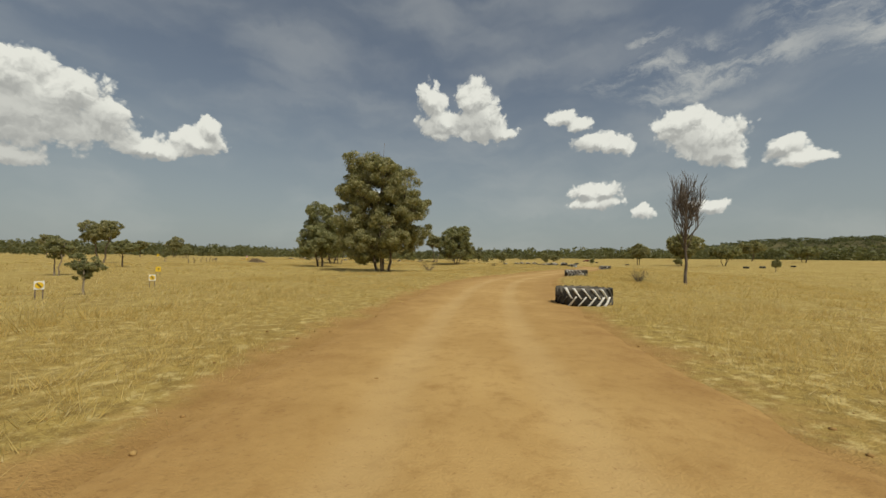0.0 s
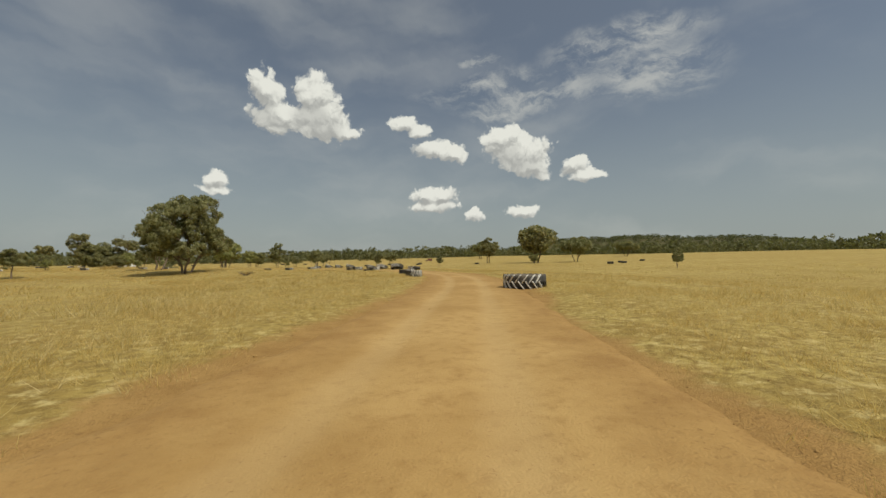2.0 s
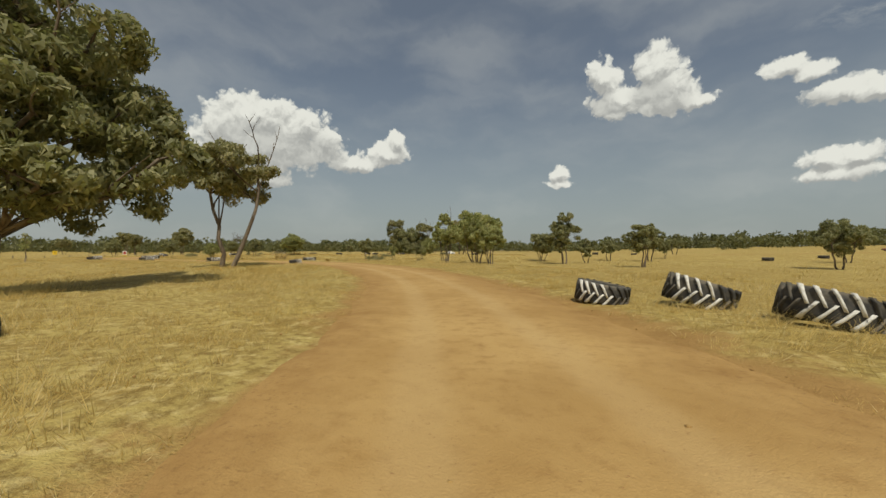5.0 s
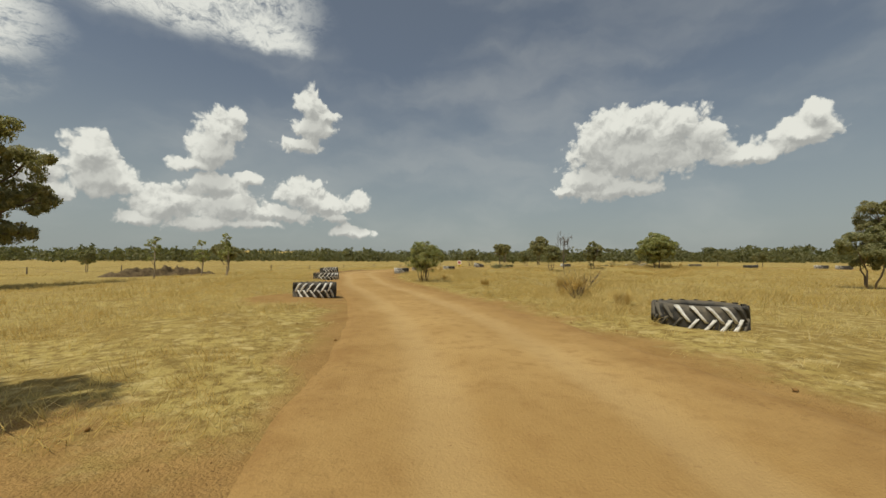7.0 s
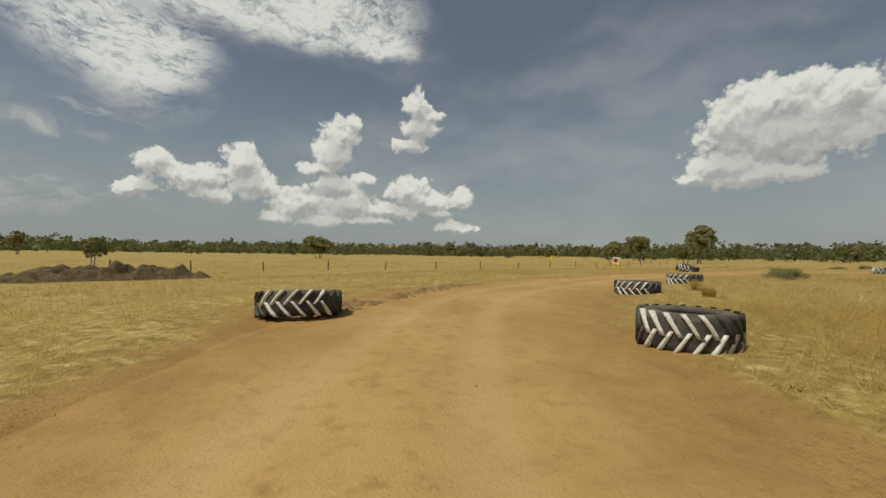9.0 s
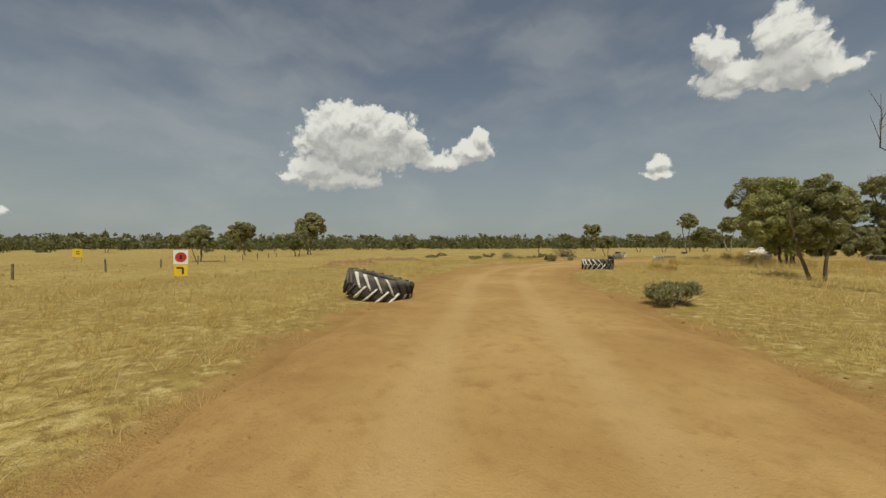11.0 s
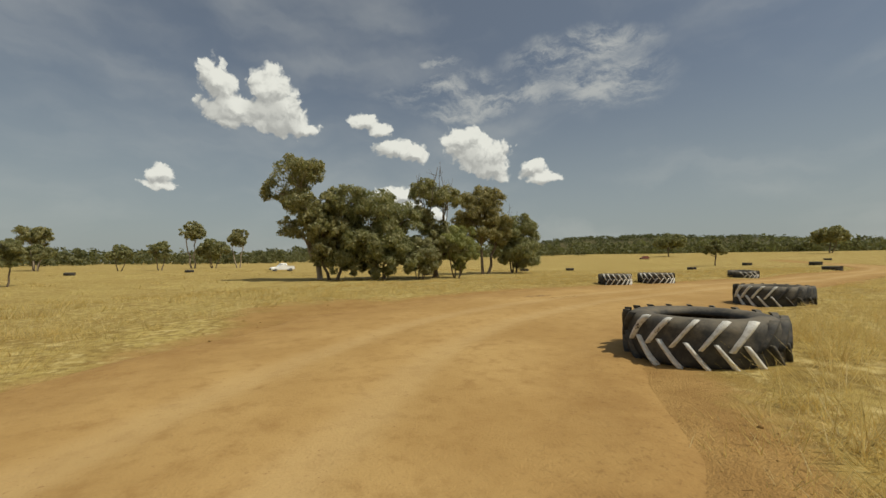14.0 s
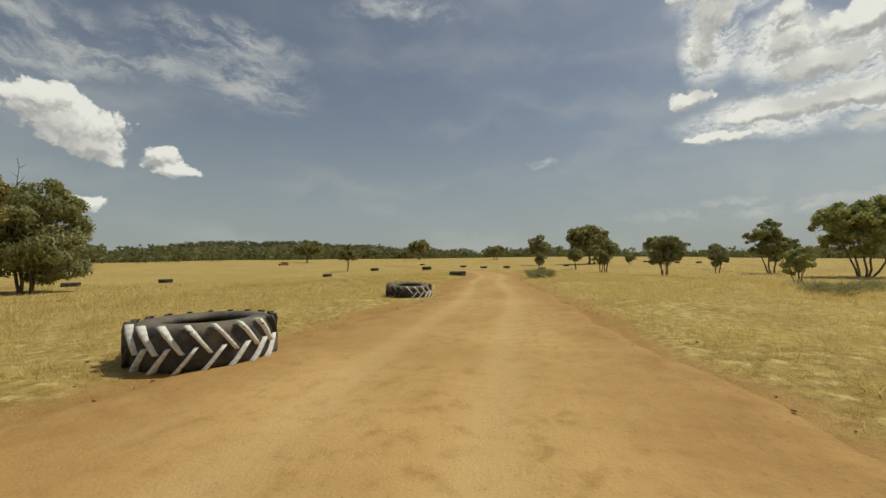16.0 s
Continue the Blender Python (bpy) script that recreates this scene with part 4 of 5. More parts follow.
# the great gum beside the first straight and its lesser neighbour
tree(-9.4, 62.6, 18.6, 16.0, 0.05, GUM, BARK, 200, (0.46, 0.20), 0.5, 4, (-0.6, 0.3), 1, 11, 1.0, "huge dark-green gum tree with several trunks", name="gum_tree", cap=110000, cover=1.25, face=8.5, shape=GREAT_GUM)
tree(-26.0, 84.0, 14.6, 9.0, 0.22, OLIVE, BARK, 34, (0.50, 0.20), 0.5, 2, (0, 0), 0, 12, 1.0, "tall narrow grey-green gum tree", cap=22000, cover=1.2, face=17.0, shape=[(-0.5, 11.6, 2.9), (-1.8, 8.0, 3.0), (1.6, 8.6, 2.8), (-1.6, 4.6, 3.4), (2.2, 5.0, 3.0), (0.2, 6.0, 3.0)])
dead_tree(16.2, 25.6, 7.2, 2.2, 5, 70, "bare dead tree with dense upswept twigs in grass")
# round the first bend
tree(5.0, 127.0, 12.0, 12.2, 0.10, OLIVE, BARK, 90, (0.46, 0.18), 0.7, 3, (0.5, 0), 2, 13, 1.0, "broad gum tree with leaning trunks and dead twigs", cap=60000, cover=1.05, face=42.0, shape=BEND_GUM)
tree(-17.5, 131.0, 5.0, 4.6, 0.3, OLIVE, BARK, 16, (0.4, 0.16), 0.5, 1, (0, 0), 0, 14)
tree(18.1, 183.7, 8.2, 7.0, 0.22, OLIVE, BARK, 30, (0.42, 0.17), 0.4, 3, (0, 0), 0, 15, 0.5, "dense rounded tree with several stems")
tree(4.5, 182.0, 9.2, 10.5, 0.18, WILLOW, BARK, 34, (0.45, 0.18), 0.5, 5, (0, 0), 0, 16, 1.0, "spreading many-stemmed tree in dry grass")
tree(28.6, 176.0, 6.0, 5.0, 0.28, OLIVE, BARK, 22, (0.4, 0.16), 0.4, 3, (0, 0), 0, 17)
tree(31.2, 204.0, 7.2, 6.0, 0.34, OLIVE, BARK, 24, (0.4, 0.16), 0.4, 2, (0, 0), 0, 18)
tree(34.8, 216.0, 4.4, 3.6, 0.3, OLIVE, BARK, 14, (0.4, 0.16), 0.4, 2, (0, 0), 0, 19)
tree(42.0, 262.0, 7.2, 6.5, 0.3, OLIVE, BARK, 20, (0.5, 0.2), 0.4, 2, (0, 0), 0, 20)
# the eastern paddock
tree(121.0, 194.0, 17.4, 19.0, 0.16, GUM, BARK, 60, (0.7, 0.28), 0.5, 2, (1, 0), 0, 21, 1.0, "large gum tree far off in the paddock")
tree(136.0, 186.0, 11.0, 15.0, 0.15, OLIVE, BARK, 30, (0.7, 0.28), 0.5, 3, (0, 0), 0, 22)
tree(110.5, 181.0, 4.4, 5.0, 0.15, OLIVE, BARK, 14, (0.5, 0.2), 0.4, 3, (0, 0), 0, 23)
tree(240.0, 300.0, 17.0, 20.0, 0.2, GUM, BARK, 34, (1.0, 0.42), 0.4, 2, (0, 0), 0, 24, 1.0)
tree(183.0, 360.0, 15.5, 22.0, 0.2, OLIVE, BARK, 36, (1.0, 0.42), 0.4, 2, (0, 0), 0, 25, 1.0)
tree(226.0, 241.0, 11.0, 17.0, 0.15, OLIVE, BARK, 28, (0.9, 0.38), 0.4, 3, (0, 0), 0, 26, 1.0)
tree(109.0, 214.0, 12.0, 12.0, 0.2, GUM, BARK, 30, (0.7, 0.28), 0.4, 2, (0, 0), 0, 27, 1.0)
tree(62.0, 160.0, 4.0, 3.0, 0.3, OLIVE, PALE, 10, (0.4, 0.16), 0.4, 2, (0, 0), 0, 28)
tree(95.0, 110.0, 4.4, 3.4, 0.3, OLIVE, PALE, 10, (0.4, 0.16), 0.4, 2, (0, 0), 0, 29)
# west of the start
tree(-36.4, 36.9, 4.4, 3.4, 0.42, OLIVE, PALE, 24, (0.36, 0.14), 0.4, 2, (0, 0), 0, 30)
tree(-16.2, 17.6, 2.3, 1.6, 0.40, OLIVE, PALE, 16, (0.26, 0.10), 0.4, 1, (0.3, 0), 0, 31, 0.0, "small slender young tree")
tree(-75.4, 86.7, 11.0, 9.0, 0.3, GUM, BARK, 30, (0.6, 0.24), 0.4, 2, (0, 0), 0, 32, 1.0)
tree(-50.5, 61.9, 5.0, 4.4, 0.35, OLIVE, BARK, 22, (0.45, 0.18), 0.4, 1, (0, 0), 0, 33)
# inside the second bend
tree(-35.5, 126.5, 13.6, 13.0, 0.08, GUM, BARK, 84, (0.46, 0.18), 0.9, 3, (0, 0), 0, 34, 1.0, "tall drooping gum tree with several thin trunks", cap=60000, cover=1.15, face=145.0, shape=TALL_GUM)
tree(-32.0, 123.0, 9.4, 6.6, 0.25, GUM, BARK, 20, (0.44, 0.17), 0.9, 2, (0, 0), 0, 35, 1.0)
tree(-2.2, 142.0, 10.8, 8.6, 0.36, GUM, BARK, 30, (0.42, 0.17), 0.8, 2, (-0.4, 0.8), 4, 36, 1.0, "gum tree with bare dead branches over the verge")
tree(-172.0, 109.0, 9.2, 11.5, 0.14, GUM, BARK, 34, (0.6, 0.25), 0.4, 3, (0, 0), 0, 37, 0.6)
tree(-37.9, 142.8, 3.6, 1.9, 0.30, WILLOW, PALE, 14, (0.26, 0.09), 0.6, 1, (0, 0), 0, 38, 0.0, "thin young sapling with sparse leaves", name="sapling", cover=0.45)
tree(-79.0, 112.0, 4.2, 3.4, 0.3, OLIVE, PALE, 14, (0.34, 0.13), 0.5, 2, (0, 0), 0, 39)
tree(-195.0, -24.0, 10.5, 8.0, 0.3, GUM, BARK, 24, (0.7, 0.28), 0.4, 2, (0, 0), 0, 40, 1.0)
tree(-41.2, 140.0, 3.4, 1.6, 0.30, WILLOW, PALE, 14, (0.24, 0.08), 0.6, 1, (0, 0), 0, 81, 0.0, "thin young sapling with sparse leaves", name="sapling", cover=0.45)
tree(-42.8, 135.8, 4.2, 1.8, 0.30, WILLOW, PALE, 14, (0.24, 0.08), 0.6, 1, (0, 0), 0, 82, 0.0, "thin young sapling with sparse leaves", name="sapling", cover=0.45)
# the wattle beside the track
tree(-24.1, 156.1, 2.6, 2.5, 0.10, WILLOW, DEAD, 70, (0.20, 0.030), -0.35, 11, (0.1, 0.1), 0, 41, 0.6, "bushy green wattle with many thin stems beside the track", "shrub", "wattle_shrub", cover=0.42, cap=30000)
# north of the second bend
tree(-56.9, 203.0, 6.4, 7.2, 0.14, WILLOW, BARK, 90, (0.24, 0.085), 0.5, 4, (0, 0), 0, 42, 1.0, "round green tree with low forked stems", cover=1.05, cap=40000)
tree(-50.9, 179.8, 3.9, 3.6, 0.26, OLIVE, BARK, 16, (0.3, 0.12), 0.5, 3, (0, 0), 0, 43)
tree(-57.0, 190.6, 4.6, 4.0, 0.3, OLIVE, BARK, 18, (0.34, 0.13), 0.5, 2, (0, 0), 0, 44)
dead_tree(-55.6, 184.6, 5.8, 3.2, 9, 22)
tree(-23.0, 190.0, 5.0, 4.6, 0.28, OLIVE, BARK, 18, (0.36, 0.15), 0.5, 3, (0, 0), 0, 46)
tree(5.6, 167.0, 6.6, 5.2, 0.3, WILLOW, DEAD, 26, (0.30, 0.10), 0.1, 6, (0, 0), 2, 47, 0.6, "many-stemmed upright tree with sparse leaves")
tree(11.6, 166.5, 5.6, 4.6, 0.3, WILLOW, DEAD, 20, (0.30, 0.10), 0.1, 5, (0, 0), 1, 48, 0.6)
tree(-126.0, 194.0, 6.0, 6.0, 0.2, OLIVE, BARK, 18, (0.5, 0.2), 0.4, 3, (0, 0), 0, 49)
tree(-172.0, 224.0, 10.5, 8.5, 0.3, GUM, BARK, 24, (0.6, 0.25), 0.4, 1, (0, 0), 0, 50, 1.0)
tree(-271.0, 270.0, 15.5, 14.0, 0.25, GUM, BARK, 30, (0.9, 0.36), 0.4, 2, (0, 0), 0, 51, 1.0)
tree(-330.0, 262.0, 12.0, 13.0, 0.25, GUM, BARK, 24, (0.9, 0.36), 0.4, 2, (0, 0), 0, 52, 1.0)
tree(-380.0, 240.0, 10.5, 14.0, 0.3, OLIVE, BARK, 24, (1.0, 0.4), 0.4, 2, (0, 0), 0, 53, 1.0)
tree(-163.0, 239.0, 13.0, 12.0, 0.25, GUM, BARK, 36, (0.6, 0.25), 0.4, 2, (0, 0), 0, 83, 1.0)
tree(-148.0, 225.0, 8.0, 8.0, 0.2, OLIVE, BARK, 24, (0.5, 0.2), 0.4, 2, (0, 0), 0, 84, 1.0)
# the grove ahead in the last stretch
tree(-54.5, 257.0, 15.8, 9.0, 0.40, GUM, PALE, 50, (0.46, 0.18), 0.6, 1, (-4.5, 1.0), 0, 54, 1.0, "tall leaning gum tree with a pale trunk", cap=22000, cover=1.05, face=-15.0, shape=[(-3.0, 12.6, 2.4), (-1.4, 13.0, 2.0), (-5.0, 10.4, 1.7), (-2.4, 9.4, 2.2), (-3.4, 6.2, 1.6), (-0.6, 7.4, 2.2), (0.6, 5.0, 2.0)])
tree(-53.4, 255.5, 11.4, 8.4, 0.03, GUM, BARK, 60, (0.44, 0.17), 0.7, 2, (0, 0), 0, 55, 1.0)
tree(-48.2, 253.6, 11.6, 10.0, 0.02, OLIVE, BARK, 80, (0.44, 0.17), 0.7, 4, (0, 0), 0, 56, 1.0, "dense gum tree leafy down to the ground", cap=46000, cover=1.2, face=-12.0, shape=[(-3.3, 8.8, 2.5), (-0.4, 8.6, 2.9), (2.6, 7.0, 2.6), (-3.4, 4.6, 3.1), (0.3, 4.4, 3.4), (3.3, 3.4, 2.6), (-4.4, 2.2, 2.0), (0.0, 1.9, 2.0)])
tree(-41.2, 253.0, 13.8, 7.6, 0.12, GUM, BARK, 54, (0.44, 0.17), 0.7, 2, (0, 0), 7, 57, 1.0, "sparse gum tree with bare dead limbs on top", cap=24000, cover=1.2, face=-8.0, shape=[(-1.4, 11.0, 2.0), (0.8, 10.2, 2.3), (-1.6, 7.6, 1.8), (0.2, 5.8, 2.1), (1.5, 3.2, 2.6), (-1.2, 1.9, 1.8)])
tree(-39.0, 251.4, 7.6, 7.0, 0.03, WILLOW, BARK, 44, (0.40, 0.15), 0.7, 4, (0, 0), 0, 58, 1.0, "dense low bushy gum")
tree(-44.4, 250.5, 5.4, 6.6, 0.03, SALT, BARK, 22, (0.40, 0.15), 0.5, 5, (0, 0), 0, 59, 1.0, "grey-green thicket of young gums")
tree(-29.0, 259.5, 14.6, 11.5, 0.32, RUSTY, BARK, 84, (0.44, 0.17), 0.6, 2, (0.5, 0), 0, 60, 1.0, "gum tree with a dark forked trunk", cap=24000, cover=1.15, face=-2.0, shape=[(-2.0, 11.2, 2.5), (0.7, 11.7, 2.6), (-3.6, 8.5, 2.4), (1.6, 8.7, 2.5), (-0.7, 9.4, 2.4), (-2.6, 6.4, 1.8), (1.8, 6.2, 2.0)])
tree(-22.4, 260.6, 11.4, 9.6, 0.02, OLIVE, BARK, 72, (0.44, 0.17), 0.7, 4, (0, 0), 2, 61, 1.0, "dense gum tree leafy down to the ground", cap=24000, cover=1.2, face=2.0, shape=[(0.4, 7.6, 2.7), (-0.7, 4.0, 3.4), (2.4, 5.4, 2.5), (1.3, 2.6, 2.6), (-1.8, 6.2, 2.2)])
# beyond it
tree(-77.0, 393.0, 19.6, 12.0, 0.46, GUM, PALE, 20, (0.9, 0.36), 0.3, 2, (0, 0), 0, 62, 0.4, "tall flat-topped gum with a bare trunk")
tree(-61.0, 399.0, 17.0, 12.0, 0.46, GUM, PALE, 20, (0.9, 0.36), 0.3, 2, (0, 0), 0, 63, 0.4)
tree(-70.0, 388.0, 12.0, 14.0, 0.2, OLIVE, BARK, 28, (0.8, 0.32), 0.4, 3, (0, 0), 0, 64, 1.0)
tree(-119.0, 381.0, 15.4, 12.5, 0.46, GUM, PALE, 20, (0.9, 0.36), 0.3, 2, (0, 0), 0, 65, 0.4, "flat-topped gum with a bare trunk")
tree(-116.0, 372.0, 9.0, 10.0, 0.2, OLIVE, BARK, 22, (0.8, 0.32), 0.4, 3, (0, 0), 0, 66, 1.0)
tree(-82.0, 348.0, 9.4, 8.4, 0.25, OLIVE, BARK, 22, (0.6, 0.24), 0.4, 2, (0, 0), 0, 67, 0.6)
tree(-92.0, 352.0, 8.4, 7.6, 0.25, OLIVE, BARK, 22, (0.6, 0.24), 0.4, 2, (0, 0), 0, 68, 0.6)
tree(-83.0, 262.0, 5.4, 4.2, 0.35, OLIVE, BARK, 18, (0.36, 0.15), 0.4, 2, (0, 0), 0, 69)
tree(-103.0, 271.0, 5.8, 4.4, 0.35, OLIVE, BARK, 18, (0.36, 0.15), 0.4, 1, (0, 0), 0, 70)
# east of the last bend
tree(12.0, 199.8, 6.4, 6.8, 0.18, OLIVE, BARK, 30, (0.4, 0.16), 0.4, 4, (0, 0), 0, 71, 1.0, "dense rounded tree in hazy dry grass")
tree(24.0, 206.0, 5.2, 4.4, 0.28, OLIVE, BARK, 20, (0.4, 0.16), 0.4, 2, (0, 0), 0, 72)
tree(21.0, 189.5, 4.2, 4.0, 0.28, OLIVE, BARK, 16, (0.36, 0.14), 0.4, 2, (0, 0), 0, 73)
tree(-14.4, 199.0, 3.4, 3.0, 0.26, WILLOW, BARK, 20, (0.30, 0.12), 0.3, 5, (0, 0), 0, 74, 0.6)
tree(-20.0, 195.7, 3.5, 2.9, 0.30, WILLOW, BARK, 20, (0.30, 0.12), 0.3, 4, (0, 0), 0, 75, 0.6)
tree(-10.0, 189.0, 3.8, 3.4, 0.3, OLIVE, BARK, 18, (0.34, 0.13), 0.3, 3, (0, 0), 0, 76)
tree(60.0, 206.0, 6.2, 6.4, 0.25, OLIVE, BARK, 20, (0.5, 0.2), 0.4, 2, (0, 0), 0, 77)
tree(48.0, 178.0, 6.0, 6.0, 0.25, OLIVE, BARK, 20, (0.5, 0.2), 0.4, 2, (0, 0), 0, 78)


def shrub(x, y, h, wide, leaves, seed, clumps=16, cards=110, card=(0.16, 0.05), twigs=10, label="", name="shrub"):
    """A low bush: a fan of twigs with small leaf clumps along them."""
    r, rnd = np.random.RandomState(seed), random.Random(seed)
    ob = new(name)
    ob.matrix_basis = Matrix.Translation((x, y, float(lie(x, y)) - 0.03))
    card, cards, twigs = (card[0] * 0.5, card[1] * 0.5), int(cards * 2.8), twigs * 2
    pieces = []
    for k in range(twigs):
        a, reach = rnd.uniform(0, 6.283), wide / 2 * rnd.uniform(0.4, 1.0)
        e = Vector((math.cos(a) * reach, math.sin(a) * reach, h * rnd.uniform(0.65, 1.05) * (1 - 0.35 * reach / (wide / 2))))
        piece, _ = limb(rnd, (0.06 * math.cos(a), 0.06 * math.sin(a), -0.03), e, min(0.018, 0.012 + 0.004 / wide) * wide * 0.5, 0.003, 0.12, 4, 4)
        pieces.append(piece)
    part("twig_crown", join("twig_crown", pieces, DEAD), ob)
    if cards:
        a, q = r.uniform(0, 6.283, clumps), np.sqrt(r.uniform(0.02, 1, clumps))
        c = np.stack([np.cos(a) * q * wide * 0.40, np.sin(a) * q * wide * 0.40, h * r.uniform(0.25, 0.85, clumps) * (1 - 0.4 * q)], -1)
        s = np.stack([0.15 * wide * r.uniform(0.7, 1.3, clumps)] * 3, -1) * np.array([1, 1, min(1, h / wide * 1.4)])
        v, f = leaf_cards(r, c, s, cards, card, -0.3)
        v[:, 2] = np.maximum(v[:, 2], 0.02)
        part("leaves", mesh_of("leaves", v, f, [leaves]), ob)
    return tagged(ob, label or "low grey-green saltbush in dry grass", "shrub", "low bushes in the grass")


shrub(-73.0, 201.8, 0.95, 1.25, SALT, 101)
shrub(-72.2, 204.8, 0.55, 0.7, SALT, 102, 8, 80)
shrub(-76.8, 216.6, 1.9, 3.6, SALT, 103, 10, 30, (0.2, 0.05), 44, "large half-bare shrub of upright grey twigs")
shrub(-84.5, 216.0, 1.5, 2.6, SALT, 104, 10, 40, (0.2, 0.05), 30, "half-bare shrub of upright grey twigs")
shrub(-5.5, 167.5, 1.25, 2.9, SALT, 105, 20)
shrub(-56.0, 174.0, 0.95, 2.4, SALT, 106)
shrub(-61.0, 178.0, 0.7, 1.4, SALT, 107)
shrub(-17.0, 217.3, 0.95, 2.6, SALT, 108, 22)
shrub(-28.0, 205.4, 0.9, 3.4, SALT, 109, 22)
shrub(-62.2, 205.2, 0.6, 0.6, SALT, 110, 8, 60)
shrub(-60.8, 204.6, 0.5, 0.7, SALT, 111, 8, 60)
shrub(13.6, 26.6, 1.3, 1.6, SALT, 112, 10, 12, (0.1, 0.03), 22, "dry leafless bush in the grass")
shrub(-16.5, 160.9, 1.3, 2.0, STRAW, 113, 14, 60, (0.25, 0.03), 20, "tall clump of dry brown stalks")
shrub(-13.9, 158.9, 1.0, 1.1, STRAW, 114, 10, 50, (0.25, 0.03), 18, "tall clump of dry brown stalks")
for k, (x, y) in enumerate(((-88, 232), (-96, 226), (-101, 240), (-110, 232), (-92, 246), (-118, 246), (-84, 240), (-86.5, 222))):
    shrub(x, y, 0.9 + 0.15 * (k % 3), 2.2 + 0.5 * (k % 4), SALT, 120 + k, 14, 90, (0.25, 0.08), 10)
shrub(14.8, 109.6, 0.8, 2.6, STRAW, 130, 10, 20, (0.3, 0.03), 34, "heap of dead branches and dry grass")
shrub(-2.0, 63.5, 2.2, 3.4, DEAD, 131, 0, 0, (0.1, 0.1), 30, "fallen limbs and dead branches under the tree")

# ---- far woods and hills ----


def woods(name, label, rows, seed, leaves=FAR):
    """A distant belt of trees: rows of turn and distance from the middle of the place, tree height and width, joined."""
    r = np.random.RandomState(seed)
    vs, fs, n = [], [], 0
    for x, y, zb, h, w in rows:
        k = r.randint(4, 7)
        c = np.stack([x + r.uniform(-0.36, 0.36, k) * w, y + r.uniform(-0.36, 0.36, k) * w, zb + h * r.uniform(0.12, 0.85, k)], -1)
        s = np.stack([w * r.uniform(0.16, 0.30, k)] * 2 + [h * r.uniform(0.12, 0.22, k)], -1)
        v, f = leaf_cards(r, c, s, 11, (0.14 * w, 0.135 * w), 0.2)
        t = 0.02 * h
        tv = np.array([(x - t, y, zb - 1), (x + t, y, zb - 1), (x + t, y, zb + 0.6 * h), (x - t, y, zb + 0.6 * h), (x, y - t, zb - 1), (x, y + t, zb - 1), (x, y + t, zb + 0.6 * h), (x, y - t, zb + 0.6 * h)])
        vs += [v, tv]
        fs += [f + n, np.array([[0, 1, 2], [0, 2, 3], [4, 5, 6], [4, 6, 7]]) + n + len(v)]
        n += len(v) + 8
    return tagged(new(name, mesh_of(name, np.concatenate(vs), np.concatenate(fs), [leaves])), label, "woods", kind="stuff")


def belt(seed, count, turn0, turn1, near, far, h0, h1, skip=0.0):
    r = np.random.RandomState(seed)
    a = np.radians(r.uniform(turn0, turn1, count))
    d = r.uniform(near, far, count)
    x, y = -20 - np.sin(a) * d, 110 + np.cos(a) * d
    keep = waves(x, y, seed + 50, 220.0, 2) > skip
    x, y = x[keep], y[keep]
    z = lie(x, y, np.full(len(x), 300.0))
    h = r.uniform(h0, h1, len(x))
    return [(a1, b1, c1, d1, d1 * r.uniform(0.8, 1.5)) for a1, b1, c1, d1 in zip(x, y, z, h)]


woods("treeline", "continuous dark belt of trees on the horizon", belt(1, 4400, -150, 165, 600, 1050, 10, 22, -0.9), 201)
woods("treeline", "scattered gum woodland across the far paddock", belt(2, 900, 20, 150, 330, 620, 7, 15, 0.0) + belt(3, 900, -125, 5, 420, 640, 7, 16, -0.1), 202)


def hill(name, turn, dist, half, deep, top, seed, label):
    """A long low wooded ridge."""
    a = radians(turn)
    u, v = np.meshgrid(np.linspace(-1, 1, 70), np.linspace(-1, 1, 24))
    mx, my = -20 - math.sin(a) * dist, 110 + math.cos(a) * dist
    x = mx + math.cos(a) * u * half - math.sin(a) * v * deep
    y = my + math.sin(a) * u * half + math.cos(a) * v * deep
    shape = np.maximum(0, (1 - u**2)) ** 0.8 * np.maximum(0, 1 - v**2)
    z = top * shape * (1 + 0.18 * waves(x, y, seed, half * 0.7, 3)) + lie(x, y, np.full(x.shape, 300.0)) - 3
    ids = np.arange(x.size).reshape(x.shape)
    f = np.stack([ids[:-1, :-1], ids[:-1, 1:], ids[1:, 1:], ids[1:, :-1]], -1).reshape(-1, 4)
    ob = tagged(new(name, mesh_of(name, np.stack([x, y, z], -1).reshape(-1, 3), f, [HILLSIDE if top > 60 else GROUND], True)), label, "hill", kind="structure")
    ob.data.attributes.new("verge", "FLOAT", "POINT")
    r = np.random.RandomState(seed)
    i = r.randint(0, x.size, 3200 if top > 60 else 500)
    jx, jy = r.uniform(-1, 1, len(i)) * half / 40, r.uniform(-1, 1, len(i)) * deep / 14
    return [(x.ravel()[k] + p, y.ravel()[k] + q, z.ravel()[k] - 1, h, h * 1.3) for k, p, q, h in zip(i, jx, jy, r.uniform(8, 15, len(i)))]


on_hill = hill("hill", -52, 1500, 620, 330, 68, 61, "long low ridge covered with dark woodland")
on_hill += hill("hill", 96, 2100, 800, 260, 46, 62, "low straw-coloured hill with scattered trees")
on_hill += hill("hill", 60, 2400, 700, 260, 34, 63, "low distant hill")
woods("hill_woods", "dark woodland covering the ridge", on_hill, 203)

# ---- vehicles, signs, fence, mounds ----


